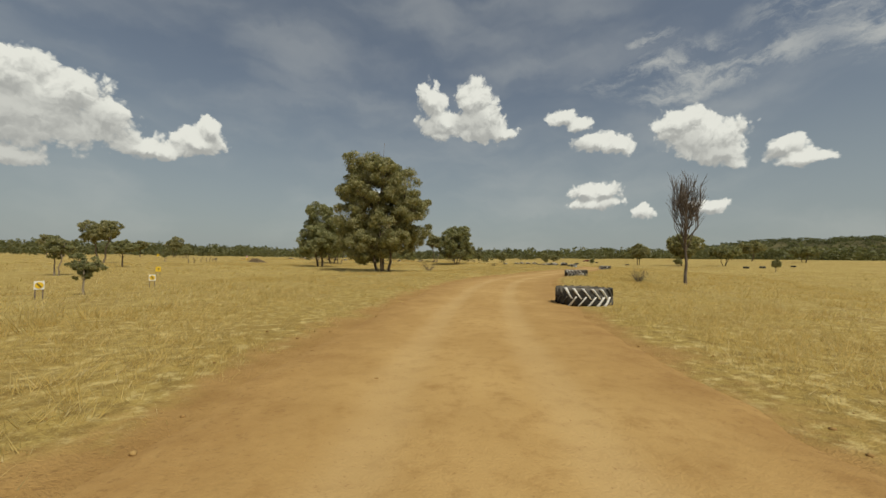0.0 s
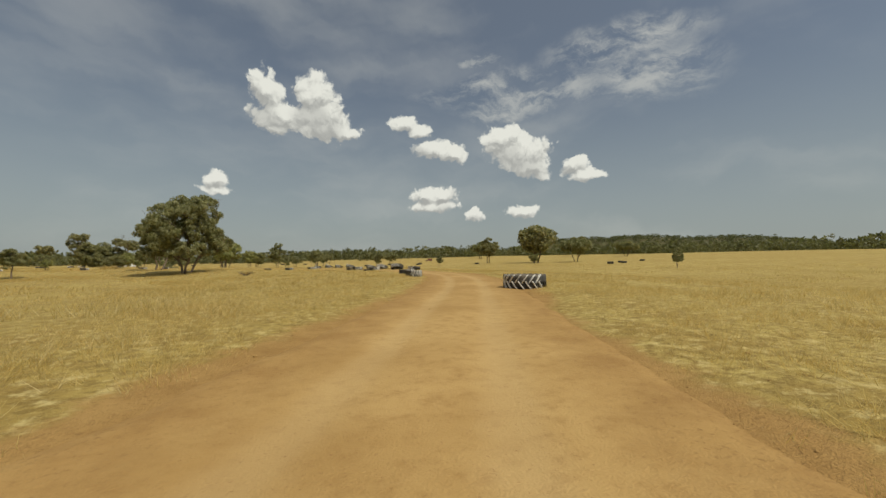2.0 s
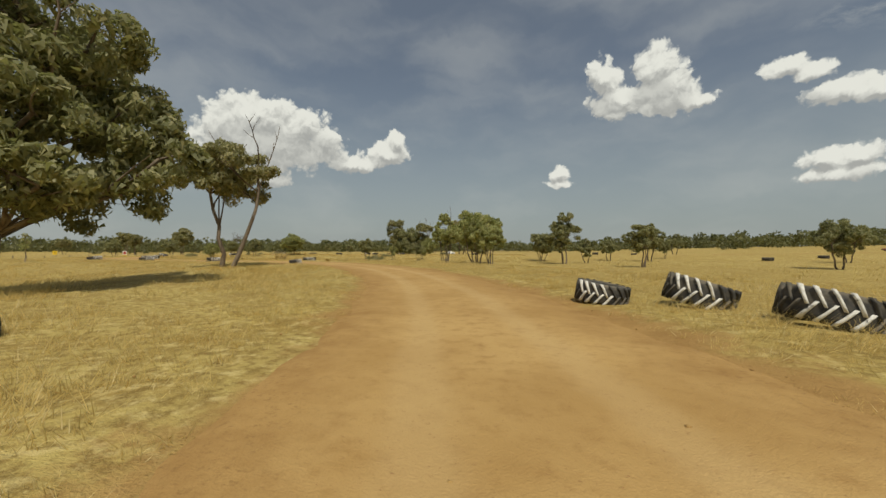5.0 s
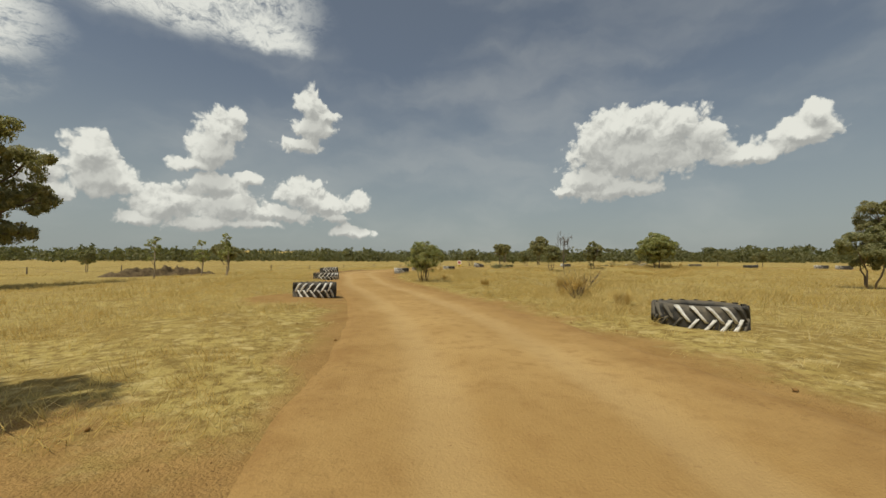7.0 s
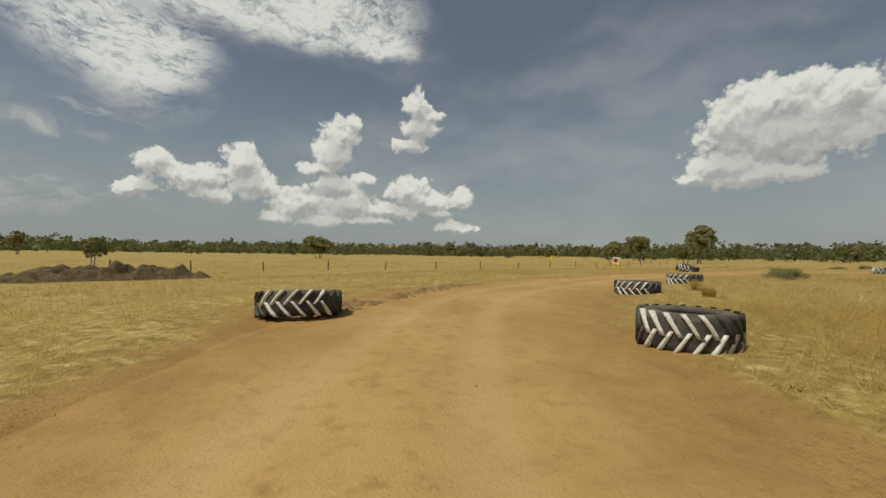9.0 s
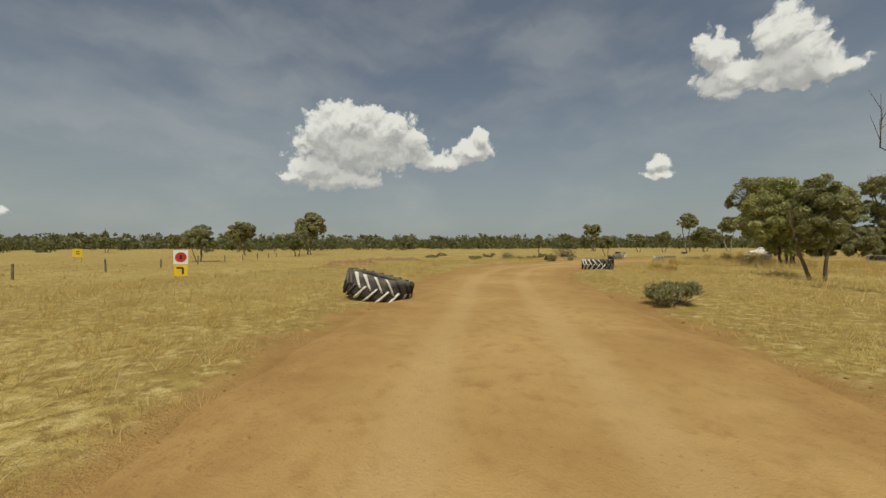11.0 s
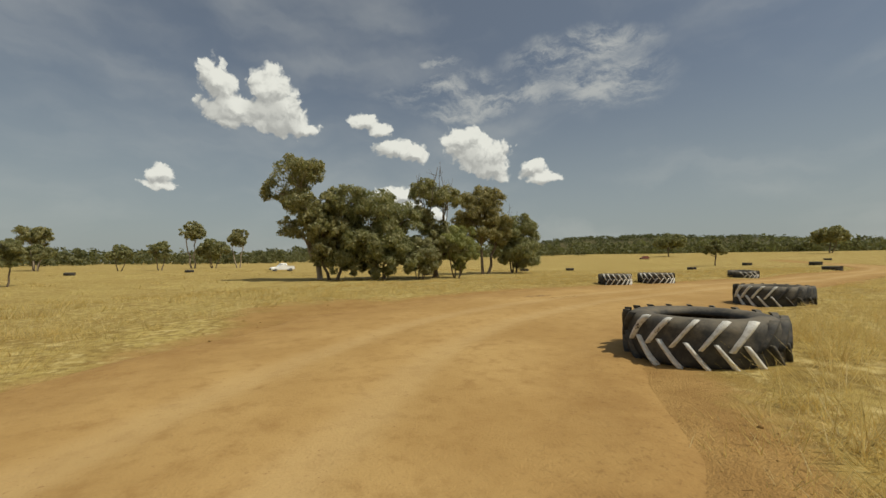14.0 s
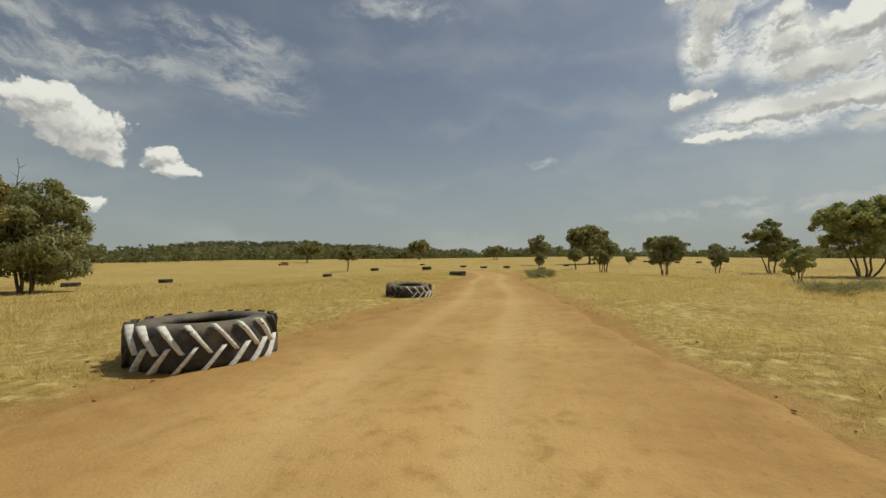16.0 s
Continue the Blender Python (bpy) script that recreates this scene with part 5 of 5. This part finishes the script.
def wheel(parent, x, y, r, w):
    ob = part("wheel", None, parent, m=pose(x, y, r))
    bm = bmesh.new()
    bmesh.ops.create_cone(bm, cap_ends=True, segments=24, radius1=r, radius2=r, depth=w, matrix=Matrix.Rotation(math.pi / 2, 4, "Y"))
    bmesh.ops.bevel(bm, geom=[e for e in bm.edges if e.calc_face_angle(0) > 1.0], offset=0.05, segments=2, affect="EDGES")
    part("tyre", bm_mesh("tyre", bm, RUBBER, True), ob)
    bm = bmesh.new()
    bmesh.ops.create_cone(bm, cap_ends=True, segments=20, radius1=r * 0.58, radius2=r * 0.5, depth=w + 0.02, matrix=Matrix.Rotation(math.pi / 2, 4, "Y"))
    part("rim", bm_mesh("rim", bm, STEEL), ob)


def loft(rows, material, name):
    """A closed body from cross sections: rows of y, half width low and high, height low and high."""
    v, f = [], []
    for y, wl0, wh, z0, z1 in rows:
        v += [(-wl0, y, z0), (-wl0 * 1.02, y, z0 + (z1 - z0) * 0.5), (-wh, y, z1 - 0.04), (-wh * 0.9, y, z1), (wh * 0.9, y, z1), (wh, y, z1 - 0.04), (wl0 * 1.02, y, z0 + (z1 - z0) * 0.5), (wl0, y, z0)]
    n = len(rows)
    for i in range(n - 1):
        for k in range(8):
            k2 = (k + 1) % 8
            f.append((i * 8 + k, i * 8 + k2, (i + 1) * 8 + k2, (i + 1) * 8 + k))
    bm = bmesh.new()
    vs = [bm.verts.new(p) for p in v]
    for q in f:
        bm.faces.new([vs[i] for i in q])
    bm.faces.new(vs[:8][::-1])
    bm.faces.new(vs[-8:])
    bmesh.ops.recalc_face_normals(bm, faces=bm.faces[:])
    return bm_mesh(name, bm, material)


def ute(x, y, turn, paint, label, tray=True):
    ob = new("utility_truck" if tray else "car")
    ob.matrix_basis = Matrix.Translation((x, y, float(lie(x, y)))) @ Matrix.Rotation(radians(turn), 4, "Z")
    part("body", loft([(-2.6, 0.80, 0.80, 0.55, 1.02), (-2.5, 0.88, 0.88, 0.42, 1.10), (-0.9, 0.90, 0.88, 0.40, 1.10), (1.0, 0.90, 0.86, 0.40, 1.12), (1.2, 0.90, 0.84, 0.40, 1.10), (2.35, 0.88, 0.76, 0.42, 0.98), (2.6, 0.78, 0.70, 0.50, 0.86)], paint, "body"), ob)
    back = -0.95 if tray else -2.2
    part("cab", loft([(back, 0.86, 0.80, 1.09, 1.16), (back + 0.12, 0.84, 0.70, 1.09, 1.82), (0.0, 0.84, 0.70, 1.09, 1.88), (0.42, 0.84, 0.69, 1.09, 1.82), (1.10, 0.84, 0.78, 1.08, 1.13)], paint, "cab"), ob)
    for side in (-1, 1):
        for y0, y1 in ((back + 0.35, -0.05), (0.05, 0.62)):
            bm = box_bm(0.03, y1 - y0, 0.50, (side * 0.80, (y0 + y1) / 2, 1.18), 0.01, 0.92)
            part("side_window", bm_mesh("side_window", bm, GLASS), ob)
        bm = box_bm(0.22, 0.06, 0.16, (side * 0.62, 2.55, 0.68), 0.02)
        part("headlight", bm_mesh("headlight", bm, LAMP), ob)
        bm = box_bm(0.12, 0.05, 0.30, (side * 0.78, -2.60, 0.68), 0.015)
        part("tail_light", bm_mesh("tail_light", bm, REDLENS), ob)
        bm = box_bm(0.20, 0.08, 0.16, (side * 1.0, 0.72, 1.12), 0.03)
        part("mirror", bm_mesh("mirror", bm, BLACK), ob)
        for wy in (-1.65, 1.65):
            wheel(ob, side * 0.80, wy, 0.37, 0.24)
    bm = box_bm(1.36, 0.03, 0.48, (0, 0.98, 1.14), 0.01, 0.9, -0.34)
    part("windscreen", bm_mesh("windscreen", bm, GLASS), ob)
    bm = box_bm(1.70, 0.14, 0.24, (0, 2.62, 0.40), 0.04)
    part("bumper", bm_mesh("bumper", bm, BLACK), ob)
    if tray:
        bm = box_bm(1.50, 1.45, 0.03, (0, -1.75, 1.105), 0.01)
        part("tray_floor", bm_mesh("tray_floor", bm, BLACK), ob)
        for w, d, at in ((0.06, 1.5, (-0.82, -1.75, 1.1)), (0.06, 1.5, (0.82, -1.75, 1.1)), (1.64, 0.06, (0, -2.52, 1.1))):
            part("tray_side", bm_mesh("tray_side", box_bm(w, d, 0.12, at, 0.015), paint), ob)
    return tagged(ob, label, "utility truck" if tray else "car")


ute(-53.5, 306.0, 97, WHITE, "white dual-cab utility truck parked in the paddock")
ute(126.0, 338.0, 80, MAROON, "dull red car parked far off in the paddock", False)


def sign(x, y, turn, kind, low=0.35, size=0.62, label=""):
    """A course board on two stakes."""
    ob = new("course_sign")
    ob.matrix_basis = Matrix.Translation((x, y, float(lie(x, y)))) @ Matrix.Rotation(radians(turn), 4, "Z")
    for s in (-1, 1):
        part("stake", bm_mesh("stake", box_bm(0.04, 0.03, low + size * (1.9 if kind == "double" else 0.9) + 0.1, (s * size * 0.36, 0.03, -0.1), 0.004), POST), ob)

    def disc(r, z, depth, material, name, parent):
        bm = bmesh.new()
        bmesh.ops.create_cone(bm, cap_ends=True, segments=28, radius1=r, radius2=r, depth=0.012, matrix=Matrix.Translation((0, depth, z)) @ Matrix.Rotation(math.pi / 2, 4, "X"))
        return part(name, bm_mesh(name, bm, material), parent)

    if kind == "double":
        lower = part("board", bm_mesh("board", box_bm(size * 0.95, 0.018, size * 0.92, (0, 0, low), 0.004), YELLOW), ob, "yellow board with a black bend mark")
        part("mark", bm_mesh("mark", box_bm(size * 0.14, 0.012, size * 0.52, (size * 0.14, -0.014, low + size * 0.16), 0.003), BLACK), lower)
        part("mark", bm_mesh("mark", box_bm(size * 0.44, 0.012, size * 0.14, (-size * 0.08, -0.014, low + size * 0.60), 0.003), BLACK), lower)
        upper = part("board", bm_mesh("board", box_bm(size, 0.018, size * 1.15, (0, 0, low + size * 0.96), 0.004), BOARD), ob, "white board with a red disc")
        disc(size * 0.40, low + size * 1.53, -0.014, RED, "disc", upper)
        part("bar", bm_mesh("bar", box_bm(size * 0.18, 0.01, size * 0.34, (0, -0.024, low + size * 1.36), 0.002), BLACK), upper)
    elif kind == "arrow":
        board = part("board", bm_mesh("board", box_bm(size, 0.018, size * 1.1, (0, 0, low), 0.004), YELLOW), ob, "yellow board with black bars")
        for k in range(2):
            part("bar", bm_mesh("bar", box_bm(size * 0.36, 0.012, size * 0.12, (0.02, -0.014, low + size * (0.36 + 0.3 * k)), 0.003), BLACK), board)
    else:
        board = part("board", bm_mesh("board", box_bm(size, 0.018, size * 1.12, (0, 0, low), 0.004), BOARD), ob, "white board")
        disc(size * 0.42, low + size * 0.56, -0.014, YELLOW, "disc", board)
        bm = bmesh.new()
        bmesh.ops.create_cube(bm, size=1.0, matrix=Matrix.Translation((0, -0.026, low + size * 0.56)) @ Matrix.Rotation(radians(-35), 4, "Y") @ Matrix.Diagonal((size * 0.13, 0.010, size * 0.66, 1)))
        part("bar", bm_mesh("bar", bm, BLACK), board)
    return tagged(ob, label, "sign", "course signs")


sign(-14.3, 13.8, 45, "slash", 0.35, 0.27, "white board with a yellow disc and black bar")
sign(-17.8, 24.0, 40, "slash", 0.40, 0.34, "white board with a yellow disc and black bar")
sign(-26.9, 37.1, 38, "arrow", 0.5, 0.42, "small yellow course board on stakes")
sign(-88.5, 178.2, 62, "double", 0.15, 0.80, "yellow board below a white board with red disc")
sign(-131.0, 181.0, 70, "arrow", 1.0, 1.0, "yellow course board with black bars on stakes")


def fence(points, step, label):
    ob = new("wire_fence")
    line = glide([(x, y, 0) for x, y in points], step)
    line = line[:, :2]
    ob.matrix_basis = Matrix.Identity(4)
    tops = []
    for k, (x, y) in enumerate(line):
        z = float(lie(x, y))
        h = 1.25 + 0.12 * math.sin(k * 2.3)
        bm = bmesh.new()
        bmesh.ops.create_cone(bm, cap_ends=True, segments=8, radius1=0.085, radius2=0.07, depth=h, matrix=Matrix.Translation((x, y, z + h / 2 - 0.15)) @ Matrix.Rotation(0.05 * math.sin(k * 1.7), 4, "X"))
        part("post", bm_mesh("post", bm, POST), ob)
        tops.append(Vector((x, y, z)))
    for h in (0.35, 0.65, 0.95):
        part("wire", join("wire", [tube([p + Vector((0, 0, h)) for p in tops], [0.006] * len(tops), 4)], STEEL), ob)
    return tagged(ob, label, "fence")


fence([(-62, 96), (-72, 120), (-84, 146), (-100, 172), (-122, 196), (-150, 222)], 7.0, "old wire fence on weathered timber posts")


def mound(x, y, long, wide, h, turn, seed, label, material=SOIL):
    """A bulldozed ridge of soil with a lumpy crest."""
    u, v = np.meshgrid(np.linspace(-1, 1, 60), np.linspace(-1, 1, 24))
    a = radians(turn)
    px, py = u * long / 2, v * wide / 2
    gx, gy = x + px * math.cos(a) - py * math.sin(a), y + px * math.sin(a) + py * math.cos(a)
    shape = np.maximum(0, 1 - u**4) * np.maximum(0, 1 - v**2) ** 1.2
    z = h * shape * (0.8 + 0.45 * waves(gx, gy, seed, 2.2, 4)) - 0.06 + lie(gx, gy)
    ids = np.arange(u.size).reshape(u.shape)
    f = np.stack([ids[:-1, :-1], ids[:-1, 1:], ids[1:, 1:], ids[1:, :-1]], -1).reshape(-1, 4)
    return tagged(new("earth_mound", mesh_of("earth_mound", np.stack([gx, gy, z], -1).reshape(-1, 3), f, [material], True)), label, "mound")


mound(-61.0, 129.5, 13.0, 3.4, 1.15, 130, 71, "long heap of dark dead scrub and soil", SCRUB)
mound(-94.7, 197.5, 7.0, 3.0, 0.8, 60, 72, "low heap of reddish bulldozed soil")
mound(-104.0, 214.0, 12.0, 3.0, 0.6, 20, 73, "low heap of reddish bulldozed soil")

# ---- grass ----


SEEN = [i for i in range(len(LINE) - 1) if LINE[i, 1] > -4 and LINE[i, 0] < 36 and not (LINE[i, 1] > 215 and LINE[i, 0] > 2)]


def scatter(r, n, lateral, power=1.0, tuft=10, spread=0.14, soft=0.75):
    """Places beside the track, in tufts, at lateral metres beyond its edge."""
    m = n // tuft
    i = np.array(SEEN)[r.randint(0, len(SEEN), m)]
    u = r.rand(m, 1)
    c = LINE[i] * (1 - u) + LINE[i + 1] * u
    d = LINE[i + 1, :2] - LINE[i, :2]
    d /= np.hypot(*d.T)[:, None]
    side = np.stack([d[:, 1], -d[:, 0]], -1) * np.where(r.rand(m) < 0.5, -1, 1)[:, None]
    off = lateral[0] + (lateral[1] - lateral[0]) * r.rand(m) ** power
    p = c[:, :2] + side * (c[:, 2] + off)[:, None]
    real = off_track(p[:, 0], p[:, 1])
    keep = (real > lateral[0] * 0.8) & (p[:, 1] > -30)
    bare = np.zeros(m, bool)
    for cx, cy, rad in BARE:
        bare |= np.hypot(p[:, 0] - cx, p[:, 1] - cy) < rad * 0.7
    for row in TYRES:
        bare |= np.hypot(p[:, 0] - row[0], p[:, 1] - row[1]) < row[2] / 2 + 0.02
    keep &= ~bare
    patch = waves(p[:, 0], p[:, 1], 91, 9.0, 3)
    ragged = real + 0.35 * waves(p[:, 0], p[:, 1], 92, 3.0, 2)
    keep &= r.rand(m) < (1 - soft + soft * smoothstep(-0.8, 0.1, patch)) * smoothstep(-0.05, 0.9, ragged)
    p, real, patch = p[keep], real[keep], patch[keep]
    q = np.repeat(p, tuft, 0) + r.normal(0, spread, (len(p) * tuft, 2))
    return q, np.repeat(real, tuft), np.repeat(patch, tuft), np.repeat(r.uniform(0, 6.283, len(p)), tuft)


def grass(name, seed, n, lateral, power, height, width, lie_down, label, tuft=10, spread=0.14, soft=0.75):
    """Blades of dry grass in tufts, each tuft leaning its own way."""
    r = np.random.RandomState(seed)
    p, off, patch, way_of = scatter(r, n, lateral, power, tuft, spread, soft)
    ok = off > 0.5
    near = np.flatnonzero(~ok)
    ok[near] = off_track(p[near, 0], p[near, 1]) > 0.03
    p, off, patch, way_of = p[ok], off[ok], patch[ok], way_of[ok]
    n = len(p)
    z = lie(p[:, 0], p[:, 1], off) - 0.02
    tall = smoothstep(12, 3, np.hypot(p[:, 0] + 60.0, p[:, 1] - 206.0)) * 0.55 + 0.30 * smoothstep(9, 3, np.hypot(p[:, 0] + 13, p[:, 1] - 161)) + 0.22 * smoothstep(14, 4, np.hypot(p[:, 0] + 34, p[:, 1] - 161))
    h = (height[0] + (height[1] - height[0]) * r.rand(n) ** 1.4) * (0.40 + 0.60 * smoothstep(0.1, 2.0, off)) * (0.85 + 0.35 * patch) + tall * r.rand(n) * smoothstep(0.3, 1.5, off)
    h = np.maximum(h, 0.05)
    a = way_of + r.normal(0, 1.1, n)
    lean = h * r.uniform(lie_down[0], lie_down[1], n)
    wind = np.stack([np.cos(a), np.sin(a)], -1) + np.array([0.25, 0.15])
    tip = p + wind * lean[:, None]
    b = r.uniform(0, 6.283, n)
    w = (width[0] + (width[1] - width[0]) * r.rand(n))[:, None] * np.stack([np.cos(b), np.sin(b)], -1) * 0.5
    base = np.stack([np.c_[p - w, z], np.c_[p + w, z]], 1)
    top = np.c_[tip, z + h * 0.92]
    v = np.concatenate([base, top[:, None]], 1).reshape(-1, 3)
    return tagged(new(name, mesh_of(name, v, np.arange(3 * n).reshape(-1, 3), [STRAW])), label, "grass", kind="stuff")


grass("dry_grass", 301, 920000, (0.02, 6.0), 1.0, (0.08, 0.34), (0.005, 0.012), (0.2, 1.5), "matted dry golden grass beside the track", 24, 0.10, 0.7)
grass("dry_grass", 302, 390000, (5.0, 24.0), 1.0, (0.16, 0.42), (0.012, 0.028), (0.1, 1.1), "dry golden grass across the paddock", 22, 0.20, 0.7)
grass("dry_grass", 303, 120000, (21.0, 100.0), 0.9, (0.20, 0.50), (0.03, 0.07), (0.1, 0.9), "dry golden grass farther off", 14, 0.5, 0.6)


def clods(seed, n, points=None, spread=0.3, big=0.02):
    """Loose clods and stones along the graded edges, or along points."""
    r = np.random.RandomState(seed)
    bm = bmesh.new()
    bmesh.ops.create_icosphere(bm, subdivisions=1, radius=1.0)
    unit = np.array([v.co for v in bm.verts])
    tri = np.array([[v.index for v in f.verts] for f in bm.faces])
    bm.free()
    i = r.randint(0, len(LINE) - 1, n)
    d = LINE[i + 1, :2] - LINE[i, :2]
    d /= np.hypot(*d.T)[:, None]
    side = np.stack([d[:, 1], -d[:, 0]], -1) * np.where(r.rand(n) < 0.5, -1, 1)[:, None]
    p = LINE[i, :2] + side * (LINE[i, 2] * np.where(r.rand(n) < 0.22, r.uniform(0, 0.9, n), r.normal(1.1, 0.2, n)))[:, None]
    if points:
        p = np.array(points)[r.randint(0, len(points) - 1, n)]
        nxt = {tuple(a): b for a, b in zip(points, points[1:])}
        p = p + (np.array([nxt[tuple(q)] for q in p]) - p) * r.rand(n, 1)
    p = p + r.normal(0, spread, p.shape)
    s = 0.008 + big * r.rand(n) ** 4
    z = np.maximum(lie(p[:, 0], p[:, 1]) - 0.04 * (off_track(p[:, 0], p[:, 1]) < 0), 0) + 0.4 * s
    v = unit[None] * (1 + 0.25 * r.normal(size=(n, len(unit), 1)).clip(-1, 1)) * s[:, None, None] * np.array([1.2, 1.0, 0.7]) + np.c_[p, z][:, None]
    f = tri[None] + (np.arange(n) * len(unit))[:, None, None]
    return tagged(new("clods", mesh_of("clods", v.reshape(-1, 3), f.reshape(-1, 3), [CLOD])), "loose dirt clods and small stones", "clods", kind="stuff")


clods(401, 6500)
clods(402, 7000, [(-41.1, 151.3), (-42.7, 151.7), (-44.4, 152.5), (-46.9, 153.8), (-50.1, 155.5)], 0.26, 0.022)
clods(403, 420, [(-55.2, 219.3), (-53.9, 219.5), (-52.7, 219.4)], 0.2, 0.022)


def earth_ridge(points, wide, h, seed, label):
    """A lumpy line of scraped soil and roots along the track's edge."""
    line = glide([(x, y, 0) for x, y in points], 0.05)[:, :2]
    d = np.gradient(line, axis=0)
    d /= np.hypot(*d.T)[:, None]
    side = np.stack([d[:, 1], -d[:, 0]], -1)
    v = np.linspace(-1, 1, 27)
    p = line[:, None] + side[:, None] * (v * wide / 2)[None, :, None]
    ends = np.minimum(1, np.minimum(np.arange(len(line)), np.arange(len(line))[::-1]) / 20.0)[:, None]
    lumps = (0.5 + 0.6 * waves(p[..., 0], p[..., 1], seed, 0.34, 3)) * np.clip(0.5 + 0.9 * waves(p[..., 0], p[..., 1], seed + 1, 1.7, 2), 0.05, 1)
    z = lie(p[..., 0], p[..., 1]) - 0.03 + h * ends * (1 - v**2)[None] * (0.12 + 1.3 * np.clip(lumps, 0, 1))
    ids = np.arange(z.size).reshape(z.shape)
    f = np.stack([ids[:-1, :-1], ids[:-1, 1:], ids[1:, 1:], ids[1:, :-1]], -1).reshape(-1, 4)
    return tagged(new("earth_ridge", mesh_of("earth_ridge", np.concatenate([p, z[..., None]], -1).reshape(-1, 3), f, [SOIL], True)), label, "mound")


earth_ridge([(-39.6, 150.6), (-41.1, 151.2), (-42.7, 151.6), (-44.4, 152.3), (-46.9, 153.5), (-50.1, 155.2)], 1.3, 0.15, 81, "low ridge of scraped red soil and roots")
earth_ridge([(-55.4, 219.6), (-54.2, 219.9), (-52.8, 219.8)], 0.6, 0.09, 82, "small heap of scraped red clods")


def tussock(x, y, h, wide, seed, blades=520, label="tall arching tussock of dry straw grass"):
    """A clump of long dry stalks that rise, arch and fall outward."""
    r = np.random.RandomState(seed)
    n = blades
    a, q = r.uniform(0, 6.283, n), np.sqrt(r.rand(n))
    foot = np.stack([np.cos(a) * q, np.sin(a) * q], -1) * wide * 0.16
    b = a + r.normal(0, 0.7, n)
    way_out = np.stack([np.cos(b), np.sin(b)], -1)
    tall = h * r.uniform(0.45, 1.0, n)
    reach = wide * 0.5 * r.uniform(0.1, 1.0, n) ** 1.3
    w = r.uniform(0.006, 0.013, n)[:, None] * np.stack([-np.sin(b), np.cos(b)], -1) * 0.5
    fall = r.uniform(0.0, 0.45, n) * (reach / wide * 2)
    rows = []
    for u, lift, thin in ((0.0, 0.0, 1.0), (0.35, 0.62, 0.8), (1.0, 1.0, 0.25)):
        c = foot + way_out * (reach * u**1.6)[:, None]
        z = tall * (lift - fall * (u > 0.9))
        rows += [np.c_[c - w * thin, z], np.c_[c + w * thin, z]]
    v = np.stack(rows, 1).reshape(-1, 3)
    k = np.arange(n)[:, None] * 6
    f = np.concatenate([k + np.array([0, 1, 3, 2]), k + np.array([2, 3, 5, 4])])
    ob = new("grass_tussock", mesh_of("grass_tussock", v, f, [STRAW]))
    ob.matrix_basis = Matrix.Translation((x, y, float(lie(x, y)) - 0.03))
    return tagged(ob, label, "grass tussock", "tussocks in the grass")


for k, (x, y, h, wide) in enumerate(((-60.4, 207.5, 1.15, 1.7), (-59.4, 208.2, 1.05, 1.5), (-58.4, 209.4, 0.95, 1.3), (-61.6, 205.4, 0.9, 1.5), (-60.2, 205.9, 0.95, 1.5), (-58.6, 206.8, 0.85, 1.6), (-63.6, 201.6, 0.6, 1.7), (-63.2, 199.2, 0.6, 1.7),
                                     (-63.6, 194.6, 0.6, 1.7), (-64.0, 197.0, 0.55, 1.6), (-62.6, 192.4, 0.6, 1.7), (-14.6, 159.4, 1.1, 1.4), (-16.0, 159.7, 1.0, 1.3), (-17.0, 160.6, 0.7, 1.3), (-21.2, 158.6, 0.45, 1.0), (-26.4, 157.9, 0.45, 1.0), (-12.2, 159.2, 0.5, 1.1), (-45.0, 161.9, 0.5, 1.0), (-47.6, 163.2, 0.5, 1.0), (-37.4, 159.2, 0.5, 1.2), (-5.6, 157.6, 0.45, 1.0))):
    tussock(x, y, h, wide, 700 + k)
shrub(-62.6, 206.2, 0.62, 1.3, SALT, 140, 40, 120, (0.045, 0.016), 30, "dark grey-green saltbush beside the track")
